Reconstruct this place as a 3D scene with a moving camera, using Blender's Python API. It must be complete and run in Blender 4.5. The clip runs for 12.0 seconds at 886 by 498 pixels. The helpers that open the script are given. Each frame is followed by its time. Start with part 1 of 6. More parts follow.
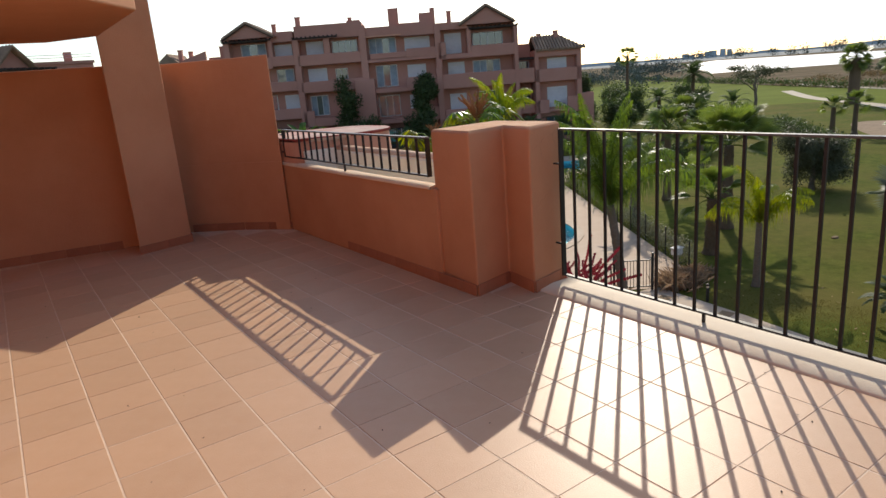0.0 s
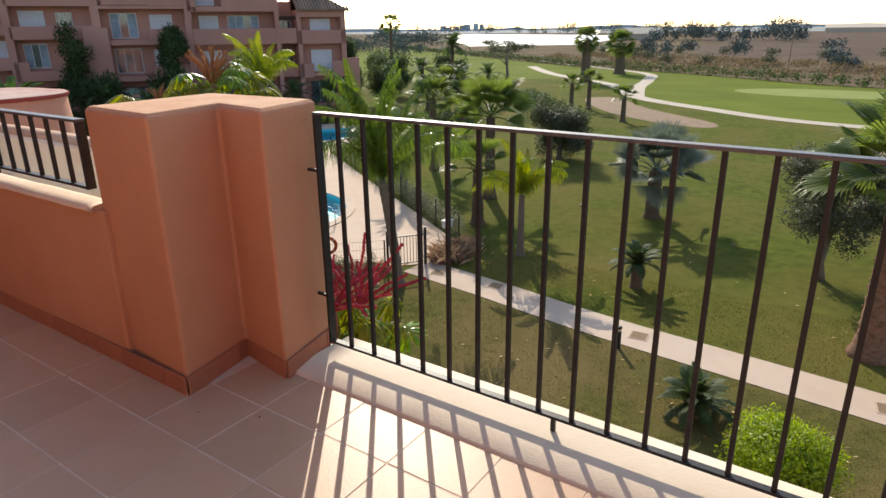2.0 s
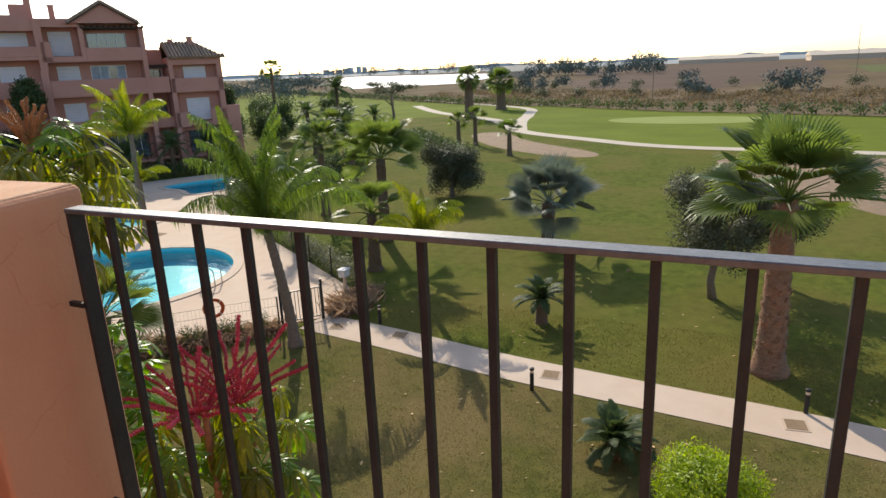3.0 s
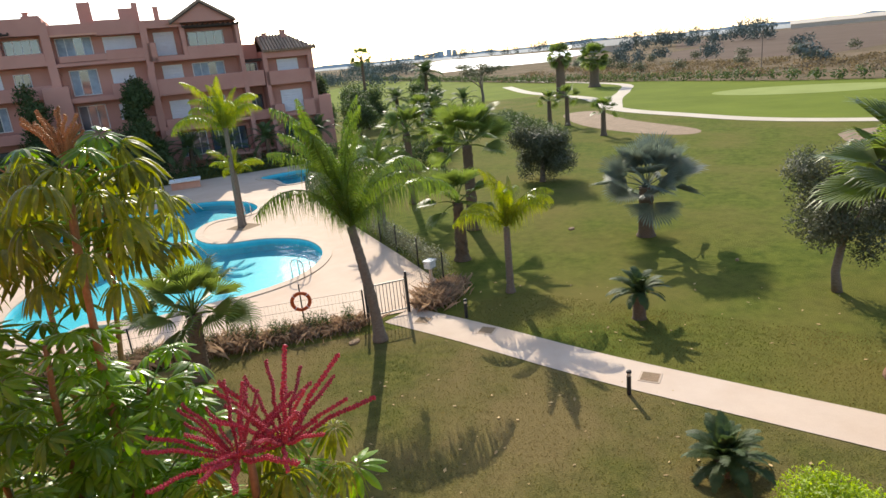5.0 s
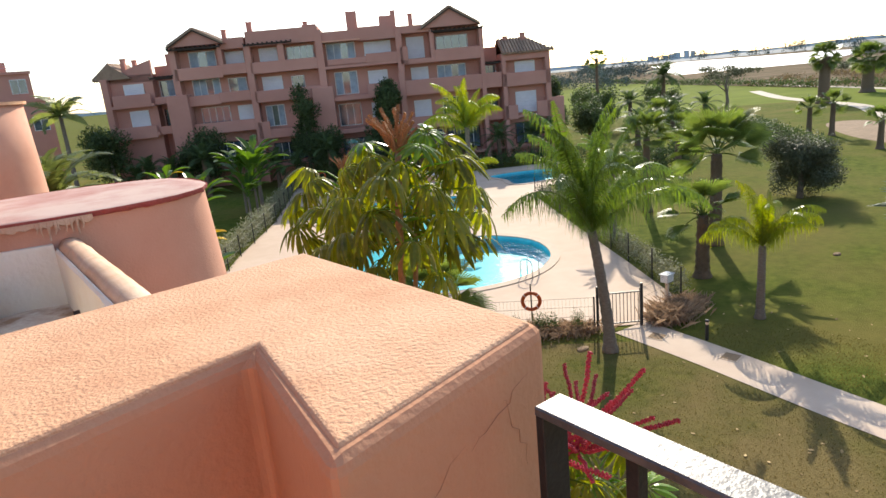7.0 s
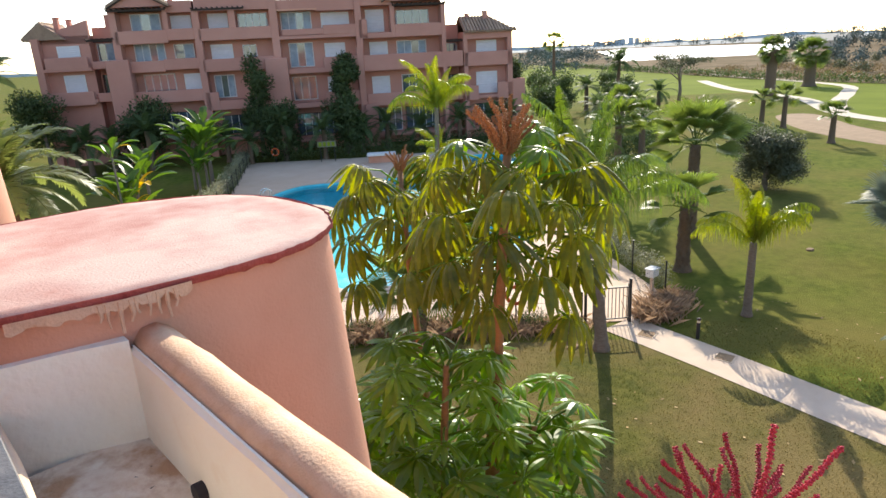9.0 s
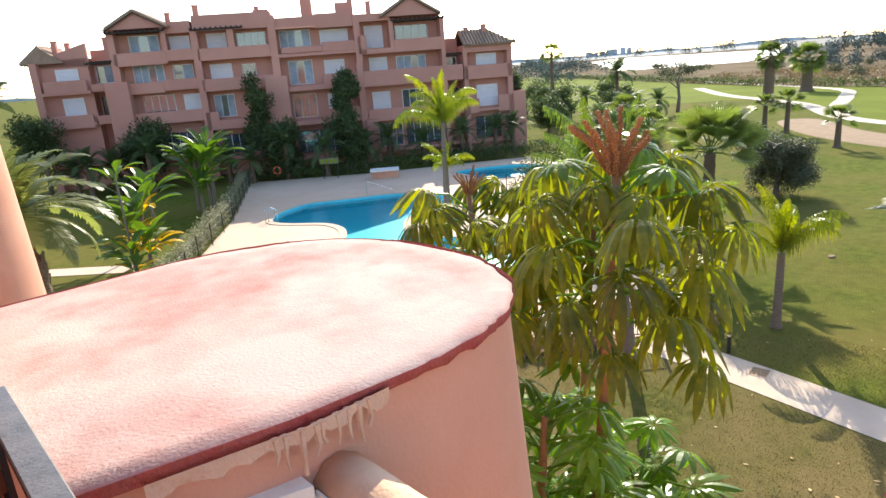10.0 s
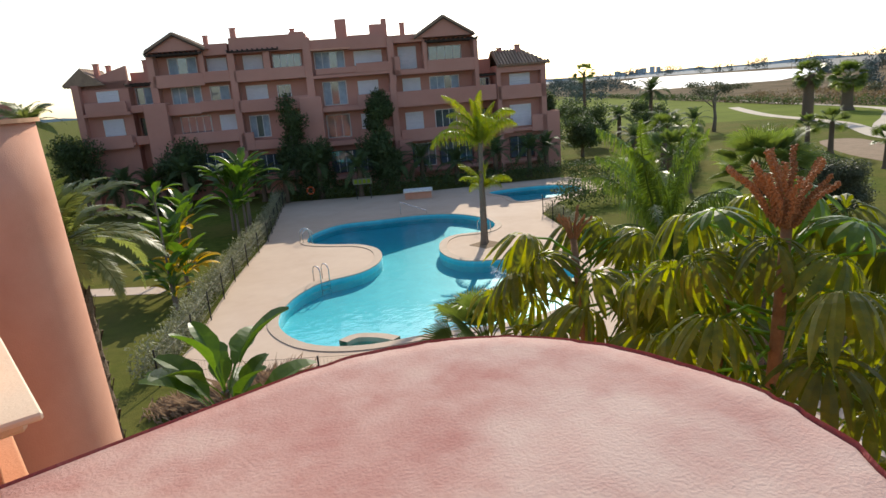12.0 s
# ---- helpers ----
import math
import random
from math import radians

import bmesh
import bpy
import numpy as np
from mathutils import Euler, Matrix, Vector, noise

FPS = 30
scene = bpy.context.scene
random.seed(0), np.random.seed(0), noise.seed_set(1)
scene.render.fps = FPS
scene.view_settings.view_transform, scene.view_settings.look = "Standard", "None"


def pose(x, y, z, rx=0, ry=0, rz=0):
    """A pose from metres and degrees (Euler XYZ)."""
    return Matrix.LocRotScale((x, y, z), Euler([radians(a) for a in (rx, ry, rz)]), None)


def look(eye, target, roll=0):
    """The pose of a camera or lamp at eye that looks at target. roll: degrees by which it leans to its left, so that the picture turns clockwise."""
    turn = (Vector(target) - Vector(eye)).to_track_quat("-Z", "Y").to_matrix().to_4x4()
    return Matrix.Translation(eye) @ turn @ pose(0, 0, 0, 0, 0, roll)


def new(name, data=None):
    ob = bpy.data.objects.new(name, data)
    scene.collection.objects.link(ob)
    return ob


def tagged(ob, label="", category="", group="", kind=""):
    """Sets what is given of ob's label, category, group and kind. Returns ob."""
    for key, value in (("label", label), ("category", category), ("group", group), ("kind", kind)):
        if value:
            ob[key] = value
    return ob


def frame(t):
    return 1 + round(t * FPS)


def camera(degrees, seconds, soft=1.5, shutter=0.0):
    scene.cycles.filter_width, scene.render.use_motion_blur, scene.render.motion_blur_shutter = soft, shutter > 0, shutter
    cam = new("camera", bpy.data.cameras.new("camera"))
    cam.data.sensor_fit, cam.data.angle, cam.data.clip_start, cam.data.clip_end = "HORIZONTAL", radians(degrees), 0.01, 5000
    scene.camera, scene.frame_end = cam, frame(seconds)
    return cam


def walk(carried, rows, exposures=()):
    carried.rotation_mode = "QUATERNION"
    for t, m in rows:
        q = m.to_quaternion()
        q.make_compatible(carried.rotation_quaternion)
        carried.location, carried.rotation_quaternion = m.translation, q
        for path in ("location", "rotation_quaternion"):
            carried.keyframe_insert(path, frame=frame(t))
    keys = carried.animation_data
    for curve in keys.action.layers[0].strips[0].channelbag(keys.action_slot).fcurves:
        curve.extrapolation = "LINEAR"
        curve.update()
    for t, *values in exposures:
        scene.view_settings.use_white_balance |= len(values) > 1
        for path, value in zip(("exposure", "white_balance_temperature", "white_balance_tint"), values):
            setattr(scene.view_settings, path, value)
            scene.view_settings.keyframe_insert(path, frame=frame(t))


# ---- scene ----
cam = camera(69.6, 12.0)
EXPOSURES = [(0, -0.05), (0.5, -0.45), (1.0, 0.42), (1.5, 0.3), (2.0, 0.35), (2.5, 0.87), (3.0, 0.32), (5.0, 0.68), (5.5, 0.74), (6.0, 0.34), (6.5, 0.76), (8.5, 0.4), (9.0, 0.95), (9.5, 1.2), (10.0, 1.16), (10.5, 0.98), (11.0, 0.77), (11.5, 0.5), (12, 0.21)]
PATH = [
    (0, (0.452, 0.772, 1.514), (1.54, 2.368, 0.994), -4.6),
    (0.5, (0.632, 1.019, 1.451), (1.593, 2.707, 0.973), -3.9),
    (1, (0.891, 1.367, 1.435), (1.783, 3.05, 0.822), -0.3),
    (1.5, (1.293, 1.691, 1.428), (2.731, 2.933, 0.805), -3.7),
    (2, (1.734, 1.97, 1.431), (3.289, 3.046, 0.779), -0.7),
    (2.5, (2.192, 2.291, 1.403), (3.884, 3.147, 0.767), -3.5),
    (3, (2.648, 2.488, 1.396), (4.39, 3.304, 0.85), -2.5),
    (3.2, (2.85, 2.626, 1.392), (4.615, 3.378, 0.825), -0.7),
    (4.8, (3.581, 2.741, 1.41), (5.244, 3.699, 0.846), -4.3),
    (5, (3.602, 2.77, 1.405), (5.193, 3.836, 0.826), -5.6),
    (5.5, (3.596, 2.786, 1.423), (5.064, 4.034, 0.887), -6.3),
    (6, (3.565, 2.837, 1.409), (4.941, 4.182, 0.864), -4.5),
    (6.3, (3.502, 2.925, 1.382), (4.771, 4.388, 0.882), -4.7),
    (6.5, (3.451, 3.064, 1.411), (4.596, 4.621, 0.897), -3.0),
    (6.7, (3.351, 3.194, 1.449), (4.473, 4.773, 0.949), -5.7),
    (7.1, (3.07, 3.53, 1.49), (4.24, 5.07, 0.975), -5.2),
    (7.5, (2.87, 3.92, 1.52), (4.10, 5.42, 0.995), -4.6),
    (7.9, (2.88, 4.27, 1.545), (4.17, 5.72, 1.005), -4.0),
    (8.3, (3.03, 4.616, 1.557), (4.347, 6.02, 1.014), -3.5),
    (8.5, (3.031, 4.786, 1.555), (4.377, 6.19, 1.087), -3.7),
    (9, (3.036, 5.27, 1.595), (4.31, 6.694, 1.007), -3.0),
    (9.5, (2.967, 5.685, 1.601), (4.315, 7.03, 0.99), -3.9),
    (10, (2.979, 6.133, 1.608), (4.267, 7.561, 1.059), -4.4),
    (10.5, (2.956, 6.495, 1.656), (4.264, 7.933, 1.186), -5.2),
    (11, (2.983, 6.752, 1.681), (4.37, 8.105, 1.187), -5.3),
    (11.5, (3.046, 6.921, 1.697), (4.328, 8.385, 1.236), -4.9),
    (12, (3.051, 6.969, 1.702), (4.29, 8.462, 1.215), -4.6),
]
walk(cam, [(t, look(e, g, r)) for t, e, g, r in PATH], EXPOSURES)

# ---- light ----
SUN = Vector((1.37, 1.10, 1.0)).normalized()
world = bpy.data.worlds.new("sky")
scene.world = world
world.use_nodes = True
wn = world.node_tree
sky = wn.nodes.new("ShaderNodeTexSky")
sky.sky_type = 'NISHITA'
sky.sun_disc = False
sky.sun_elevation = math.asin(SUN.z)
sky.sun_rotation = math.atan2(SUN.x, SUN.y)
sky.air_density, sky.dust_density, sky.ozone_density = 0.9, 0.9, 1.0
wn.links.new(sky.outputs[0], wn.nodes["Background"].inputs[0])
wn.nodes["Background"].inputs[1].default_value = 0.175
lamp = bpy.data.lights.new("sun", 'SUN')
lamp.energy, lamp.angle, lamp.color = 4.0, radians(0.35), (1.0, 0.91, 0.76)
sun = new("sun", lamp)
sun.matrix_world = look(SUN * 50, (0, 0, 0))


# ---- materials ----
def mat(name, c1, c2=None, scale=4.0, rough=0.8, bump=0.0, bscale=60.0, c3=None, scale3=0.6, amount3=0.5,
        vary=0.0, trans=0.0, spec=0.3, metal=0.0, coat=0.0, stretch=(1, 1, 1), glow=0.0, island=False, r3=(0.45, 0.72)):
    m = bpy.data.materials.new(name)
    m.use_nodes = True
    t = m.node_tree
    n, ln = t.nodes, t.links
    b = n["Principled BSDF"]
    out = n["Material Output"]
    co = n.new("ShaderNodeTexCoord")
    mp = n.new("ShaderNodeMapping")
    mp.inputs["Scale"].default_value = stretch
    ln.new(co.outputs["Object"], mp.inputs[0])
    c2 = c2 or tuple(v * 0.8 for v in c1)
    noi = n.new("ShaderNodeTexNoise")
    noi.inputs["Scale"].default_value, noi.inputs["Detail"].default_value = scale, 6
    noi.inputs["Roughness"].default_value = 0.65
    ln.new(mp.outputs[0], noi.inputs["Vector"])
    rmp = n.new("ShaderNodeValToRGB")
    rmp.color_ramp.elements[0].position, rmp.color_ramp.elements[1].position = 0.32, 0.68
    rmp.color_ramp.elements[0].color, rmp.color_ramp.elements[1].color = (*c2, 1), (*c1, 1)
    ln.new(noi.outputs[0], rmp.inputs[0])
    col = rmp.outputs[0]
    if c3:
        n3 = n.new("ShaderNodeTexNoise")
        n3.inputs["Scale"].default_value, n3.inputs["Detail"].default_value = scale3, 5
        n3.inputs["Roughness"].default_value = 0.6
        ln.new(mp.outputs[0], n3.inputs["Vector"])
        rg = n.new("ShaderNodeMapRange")
        rg.inputs[1].default_value, rg.inputs[2].default_value, rg.inputs[4].default_value = r3[0], r3[1], amount3
        ln.new(n3.outputs[0], rg.inputs[0])
        mx = n.new("ShaderNodeMix")
        mx.data_type = 'RGBA'
        ln.new(rg.outputs[0], mx.inputs[0])
        ln.new(col, mx.inputs[6])
        mx.inputs[7].default_value = (*c3, 1)
        col = mx.outputs[2]
    if vary:
        inf = n.new("ShaderNodeNewGeometry" if island else "ShaderNodeObjectInfo")
        rr = n.new("ShaderNodeMapRange")
        rr.inputs[3].default_value, rr.inputs[4].default_value = 1 - vary, 1 + vary
        ln.new(inf.outputs["Random Per Island" if island else "Random"], rr.inputs[0])
        hs = n.new("ShaderNodeHueSaturation")
        ln.new(rr.outputs[0], hs.inputs["Value"])
        ln.new(col, hs.inputs["Color"])
        col = hs.outputs[0]
    ln.new(col, b.inputs["Base Color"])
    b.inputs["Roughness"].default_value = rough
    b.inputs["Specular IOR Level"].default_value = spec
    b.inputs["Metallic"].default_value = metal
    b.inputs["Coat Weight"].default_value = coat
    if glow:
        ln.new(col, b.inputs["Emission Color"])
        b.inputs["Emission Strength"].default_value = glow
    if bump:
        nb = n.new("ShaderNodeTexNoise")
        nb.inputs["Scale"].default_value, nb.inputs["Detail"].default_value = bscale, 5
        ln.new(mp.outputs[0], nb.inputs["Vector"])
        bm = n.new("ShaderNodeBump")
        bm.inputs["Strength"].default_value, bm.inputs["Distance"].default_value = bump, 0.6 / bscale
        ln.new(nb.outputs[0], bm.inputs["Height"])
        ln.new(bm.outputs[0], b.inputs["Normal"])
    if trans:
        tr = n.new("ShaderNodeBsdfTranslucent")
        br = n.new("ShaderNodeHueSaturation")
        br.inputs["Value"].default_value, br.inputs["Saturation"].default_value = 1.6, 1.15
        ln.new(col, br.inputs["Color"])
        ln.new(br.outputs[0], tr.inputs[0])
        ms = n.new("ShaderNodeMixShader")
        ms.inputs[0].default_value = trans
        ln.new(b.outputs[0], ms.inputs[1])
        ln.new(tr.outputs[0], ms.inputs[2])
        ln.new(ms.outputs[0], out.inputs[0])
    return m


PLASTER = mat("terracotta_plaster", (0.585, 0.280, 0.150), (0.525, 0.236, 0.120), 1.6, 0.9, 0.4, 80, (0.63, 0.315, 0.176), 0.9, 0.65)
PLASTER_TOP = mat("pale_rough_plaster", (0.70, 0.40, 0.23), (0.60, 0.31, 0.17), 9, 0.95, 1.0, 150, (0.76, 0.52, 0.34), 2.0, 0.7)
PLASTER_PINK = mat("faded_pink_plaster", (0.66, 0.335, 0.225), (0.60, 0.29, 0.19), 2.0, 0.9, 0.35, 80, (0.71, 0.42, 0.30), 0.7, 0.5)
RED_CAP = mat("worn_red_paint", (0.395, 0.18, 0.150), (0.485, 0.305, 0.255), 5.0, 0.92, 0.6, 120, (0.555, 0.425, 0.36), 1.7, 0.8, r3=(0.42, 0.60))
RED_RIM = mat("dark_red_paint", (0.34, 0.07, 0.07), (0.42, 0.12, 0.10), 9, 0.85, 0.8, 40)
WHITE_WASH = mat("stained_whitewash", (0.94, 0.89, 0.77), (0.91, 0.84, 0.70), 4, 0.9, 0.3, 45, (0.74, 0.52, 0.33), 2.6, 0.5, r3=(0.54, 0.78))
COPING_OUT = mat("weathered_plaster", (0.70, 0.47, 0.31), (0.58, 0.35, 0.21), 7, 0.95, 0.45, 120, (0.84, 0.66, 0.49), 3.0, 0.7)
LEDGE = mat("cream_plaster", (0.84, 0.64, 0.46), (0.76, 0.55, 0.37), 6, 0.95, 0.5, 110, (0.86, 0.70, 0.53), 2.0, 0.7)
CEMENT = mat("pale_cement", (0.70, 0.47, 0.34), (0.61, 0.36, 0.24), 16, 0.95, 0.6, 90)
DIRT = mat("leaf_dirt", (0.88, 0.79, 0.66), (0.74, 0.58, 0.43), 14, 0.95, 0.6, 50, (0.50, 0.29, 0.16), 4.0, 0.9, r3=(0.50, 0.62))
TILE = mat("terracotta_tile", (0.62, 0.395, 0.245), (0.57, 0.345, 0.205), 3.0, 0.43, 0.2, 140, (0.66, 0.44, 0.33), 1.1, 0.5, vary=0.06, spec=0.32)
GROUT = mat("pale_grout", (0.78, 0.62, 0.47), (0.66, 0.49, 0.35), 9, 0.9)
SKIRT = mat("skirting_tile", (0.40, 0.16, 0.085), (0.34, 0.13, 0.07), 6, 0.6, 0.1, 80, vary=0.1)
SILL = mat("cream_stone", (0.74, 0.61, 0.45), (0.68, 0.54, 0.39), 3, 0.7, 0.25, 90, (0.80, 0.70, 0.56), 1.2, 0.6)
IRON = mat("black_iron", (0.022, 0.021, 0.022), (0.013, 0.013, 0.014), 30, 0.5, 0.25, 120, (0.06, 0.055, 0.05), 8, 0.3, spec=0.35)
# Lighter grey stands for wear and for sky sheen along the rail top.
IRON_TOP = mat("worn_sheen_iron", (0.11, 0.105, 0.10), (0.06, 0.058, 0.056), 40, 0.42, 0.3, 140, (0.19, 0.17, 0.15), 12, 0.5, spec=0.55)
STEEL = mat("steel", (0.65, 0.66, 0.68), None, 10, 0.25, metal=0.9)
LAWN = mat("lawn", (0.135, 0.150, 0.026), (0.066, 0.088, 0.015), 2.2, 0.95, 1.0, 22, (0.165, 0.135, 0.040), 0.16, 0.8, spec=0.02, r3=(0.40, 0.68))
LAWN_DRY = mat("dry_lawn", (0.140, 0.130, 0.034), (0.070, 0.076, 0.020), 3.5, 0.95, 1.0, 24, (0.19, 0.138, 0.060), 0.28, 0.8, spec=0.02, r3=(0.36, 0.62))
SCRUB = mat("dry_scrub", (0.185, 0.130, 0.078), (0.105, 0.085, 0.046), 0.12, 0.95, 0.6, 3, (0.21, 0.15, 0.095), 0.03, 0.7, spec=0.02)
FIELD = mat("ploughed_field", (0.155, 0.110, 0.082), (0.12, 0.085, 0.062), 0.05, 0.95, spec=0.02)
CROP = mat("crop_rows", (0.16, 0.17, 0.07), (0.11, 0.12, 0.05), 0.4, 0.95, spec=0.02)
FAIRWAY = mat("fairway_grass", (0.165, 0.20, 0.03), (0.125, 0.155, 0.023), 0.12, 0.95, 0.2, 8, spec=0.02)
GREEN = mat("putting_green", (0.30, 0.33, 0.11), (0.26, 0.29, 0.09), 0.3, 0.95, spec=0.02)
SOIL = mat("bare_soil", (0.30, 0.20, 0.12), (0.22, 0.15, 0.085), 1.5, 0.95, 0.5, 12)
PATHM = mat("pale_concrete", (0.62, 0.48, 0.36), (0.56, 0.42, 0.31), 1.2, 0.9, 0.2, 30, (0.66, 0.54, 0.43), 0.4, 0.5)
CART = mat("cart_track", (0.55, 0.47, 0.36), (0.48, 0.40, 0.30), 0.4, 0.9)
DECK = mat("pool_paving", (0.62, 0.46, 0.33), (0.57, 0.41, 0.29), 0.8, 0.85, 0.2, 20, (0.68, 0.53, 0.40), 0.25, 0.6)
COPING = mat("pool_coping", (0.58, 0.44, 0.32), (0.52, 0.39, 0.28), 2, 0.8, 0.2, 30)
POOLTILE = mat("pool_mosaic", (0.14, 0.68, 0.75), (0.10, 0.60, 0.69), 1.2, 0.4)
BWALL = mat("facade_plaster", (0.53, 0.255, 0.195), (0.47, 0.22, 0.165), 0.35, 0.95, c3=(0.61, 0.31, 0.235), scale3=0.12, amount3=0.6)
BDARK = mat("shaded_interior", (0.05, 0.04, 0.04), (0.03, 0.025, 0.025), 0.5, 0.9)
SHUTTER = mat("white_shutter", (0.72, 0.68, 0.70), (0.66, 0.62, 0.64), 2, 0.7)
GLASS = mat("window_glass", (0.10, 0.14, 0.18), (0.03, 0.04, 0.055), 0.6, 0.05, spec=1.0, coat=0.6)
CURTAIN = mat("curtain", (0.40, 0.45, 0.50), (0.22, 0.26, 0.30), 1.5, 0.9)
ROOF = mat("roof_tile", (0.36, 0.24, 0.16), (0.25, 0.16, 0.11), 2.0, 0.9, vary=0.15, island=True)
TIMBER = mat("dark_timber", (0.06, 0.04, 0.03), (0.04, 0.027, 0.02), 6, 0.8)
TRUNK = mat("palm_bark", (0.20, 0.14, 0.09), (0.11, 0.075, 0.05), 14, 0.95, 0.9, 18, stretch=(1, 1, 3))
TRUNK_GREY = mat("grey_bark", (0.24, 0.19, 0.145), (0.15, 0.115, 0.085), 9, 0.95, 0.8, 25, stretch=(1, 1, 2.5))
TRUNK_RED = mat("reddish_bark", (0.30, 0.19, 0.12), (0.17, 0.095, 0.06), 8, 0.95, 0.9, 18, stretch=(1, 1, 2), c3=(0.36, 0.15, 0.08), scale3=1.2, amount3=0.6)
STEM = mat("orange_stem", (0.36, 0.19, 0.085), (0.25, 0.125, 0.055), 20, 0.8, 0.5, 40)
F_QUEEN = mat("queen_palm_leaf", (0.155, 0.21, 0.036), (0.10, 0.15, 0.028), 3, 0.34, trans=0.46, vary=0.3, spec=0.5)
F_YELLOW = mat("yellowing_palm_leaf", (0.28, 0.285, 0.026), (0.15, 0.20, 0.022), 1.2, 0.36, trans=0.5, vary=0.25, spec=0.5)
F_FAN = mat("fan_palm_leaf", (0.165, 0.205, 0.050), (0.105, 0.145, 0.036), 3, 0.40, trans=0.46, vary=0.25, spec=0.3)
F_BLUE = mat("silver_palm_leaf", (0.18, 0.21, 0.155), (0.115, 0.14, 0.105), 3, 0.5, trans=0.32, vary=0.2, spec=0.4)
F_DARK = mat("dark_palm_leaf", (0.085, 0.12, 0.042), (0.055, 0.085, 0.03), 3, 0.6, trans=0.3, vary=0.25, spec=0.2)
F_SCHEF = mat("umbrella_tree_leaf", (0.20, 0.31, 0.028), (0.115, 0.21, 0.02), 8, 0.3, trans=0.52, vary=0.35, spec=0.55)
F_SCHEF_OLD = mat("olive_umbrella_leaf", (0.265, 0.255, 0.030), (0.085, 0.115, 0.020), 6, 0.38, trans=0.5, vary=0.3, spec=0.3)
F_BANANA = mat("broad_leaf", (0.105, 0.17, 0.028), (0.07, 0.125, 0.02), 5, 0.4, trans=0.42, vary=0.2, spec=0.45)
F_GOLD = mat("yellow_leaf", (0.66, 0.42, 0.02), (0.52, 0.30, 0.02), 5, 0.5, trans=0.35, vary=0.2)
F_DATE = mat("date_palm_leaf", (0.22, 0.24, 0.075), (0.14, 0.165, 0.05), 3, 0.42, trans=0.45, vary=0.25, spec=0.4)
F_OLIVE = mat("olive_leaf", (0.105, 0.112, 0.062), (0.065, 0.074, 0.040), 2, 0.6, trans=0.25, vary=0.25, island=True)
F_SCRUB = mat("dry_scrub_leaf", (0.20, 0.145, 0.085), (0.12, 0.095, 0.05), 3, 0.8, trans=0.3, vary=0.3, island=True)
F_HEDGE = mat("hedge_leaf", (0.29, 0.285, 0.18), (0.19, 0.195, 0.115), 2, 0.7, trans=0.25, vary=0.3, island=True)
F_SHRUB = mat("shrub_leaf", (0.085, 0.115, 0.04), (0.055, 0.08, 0.026), 2, 0.6, trans=0.3, vary=0.3, island=True)
F_LIME = mat("lime_leaf", (0.32, 0.40, 0.025), (0.21, 0.29, 0.02), 4, 0.5, trans=0.45, vary=0.3, island=True)
F_GRASS = mat("dry_red_grass", (0.36, 0.255, 0.175), (0.23, 0.16, 0.105), 3, 0.8, trans=0.3, vary=0.3, island=True)
RED_BLOOM = mat("crimson_bloom", (0.50, 0.06, 0.085), (0.32, 0.03, 0.05), 40, 0.6, 0.5, 80, vary=0.2)
RUST_BLOOM = mat("rust_bloom", (0.40, 0.20, 0.08), (0.28, 0.13, 0.045), 40, 0.7, vary=0.2)
ORANGE = mat("orange_plastic", (0.55, 0.10, 0.02), None, 5, 0.5)
WHITE = mat("white_paint", (0.78, 0.76, 0.72), None, 6, 0.6)
# Distance haze is mixed into the pale base colours of hills and far trees.
HILL = mat("haze_tinted_hills", (0.44, 0.50, 0.54), (0.40, 0.46, 0.50), 0.004, 1.0)
FAR_TREE = mat("haze_tinted_trees", (0.16, 0.185, 0.155), (0.12, 0.145, 0.12), 0.2, 1.0, vary=0.2, island=True)
# Glare on the water is painted as a near-white base colour.
LAKE = mat("lagoon_glare", (0.72, 0.72, 0.72), (0.66, 0.67, 0.68), 0.02, 0.3, spec=0.8)

m = bpy.data.materials.new("pool_water")
m.use_nodes = True
wt = m.node_tree
for nd in list(wt.nodes):
    if nd.type != 'OUTPUT_MATERIAL':
        wt.nodes.remove(nd)
tp = wt.nodes.new("ShaderNodeBsdfTransparent")
tp.inputs[0].default_value = (0.66, 0.95, 0.98, 1)
gl = wt.nodes.new("ShaderNodeBsdfGlossy")
gl.inputs["Roughness"].default_value = 0.04
fr = wt.nodes.new("ShaderNodeFresnel")
fr.inputs[0].default_value = 1.33
mx = wt.nodes.new("ShaderNodeMixShader")
wv = wt.nodes.new("ShaderNodeTexNoise")
wv.inputs["Scale"].default_value, wv.inputs["Detail"].default_value = 2.2, 3
co = wt.nodes.new("ShaderNodeTexCoord")
wt.links.new(co.outputs["Object"], wv.inputs["Vector"])
bp = wt.nodes.new("ShaderNodeBump")
bp.inputs["Strength"].default_value, bp.inputs["Distance"].default_value = 0.25, 0.06
wt.links.new(wv.outputs[0], bp.inputs["Height"])
wt.links.new(bp.outputs[0], gl.inputs["Normal"])
wt.links.new(bp.outputs[0], fr.inputs["Normal"])
wt.links.new(fr.outputs[0], mx.inputs[0])
wt.links.new(tp.outputs[0], mx.inputs[1])
wt.links.new(gl.outputs[0], mx.inputs[2])
wt.links.new(mx.outputs[0], wt.nodes["Material Output"].inputs[0])
WATER = m


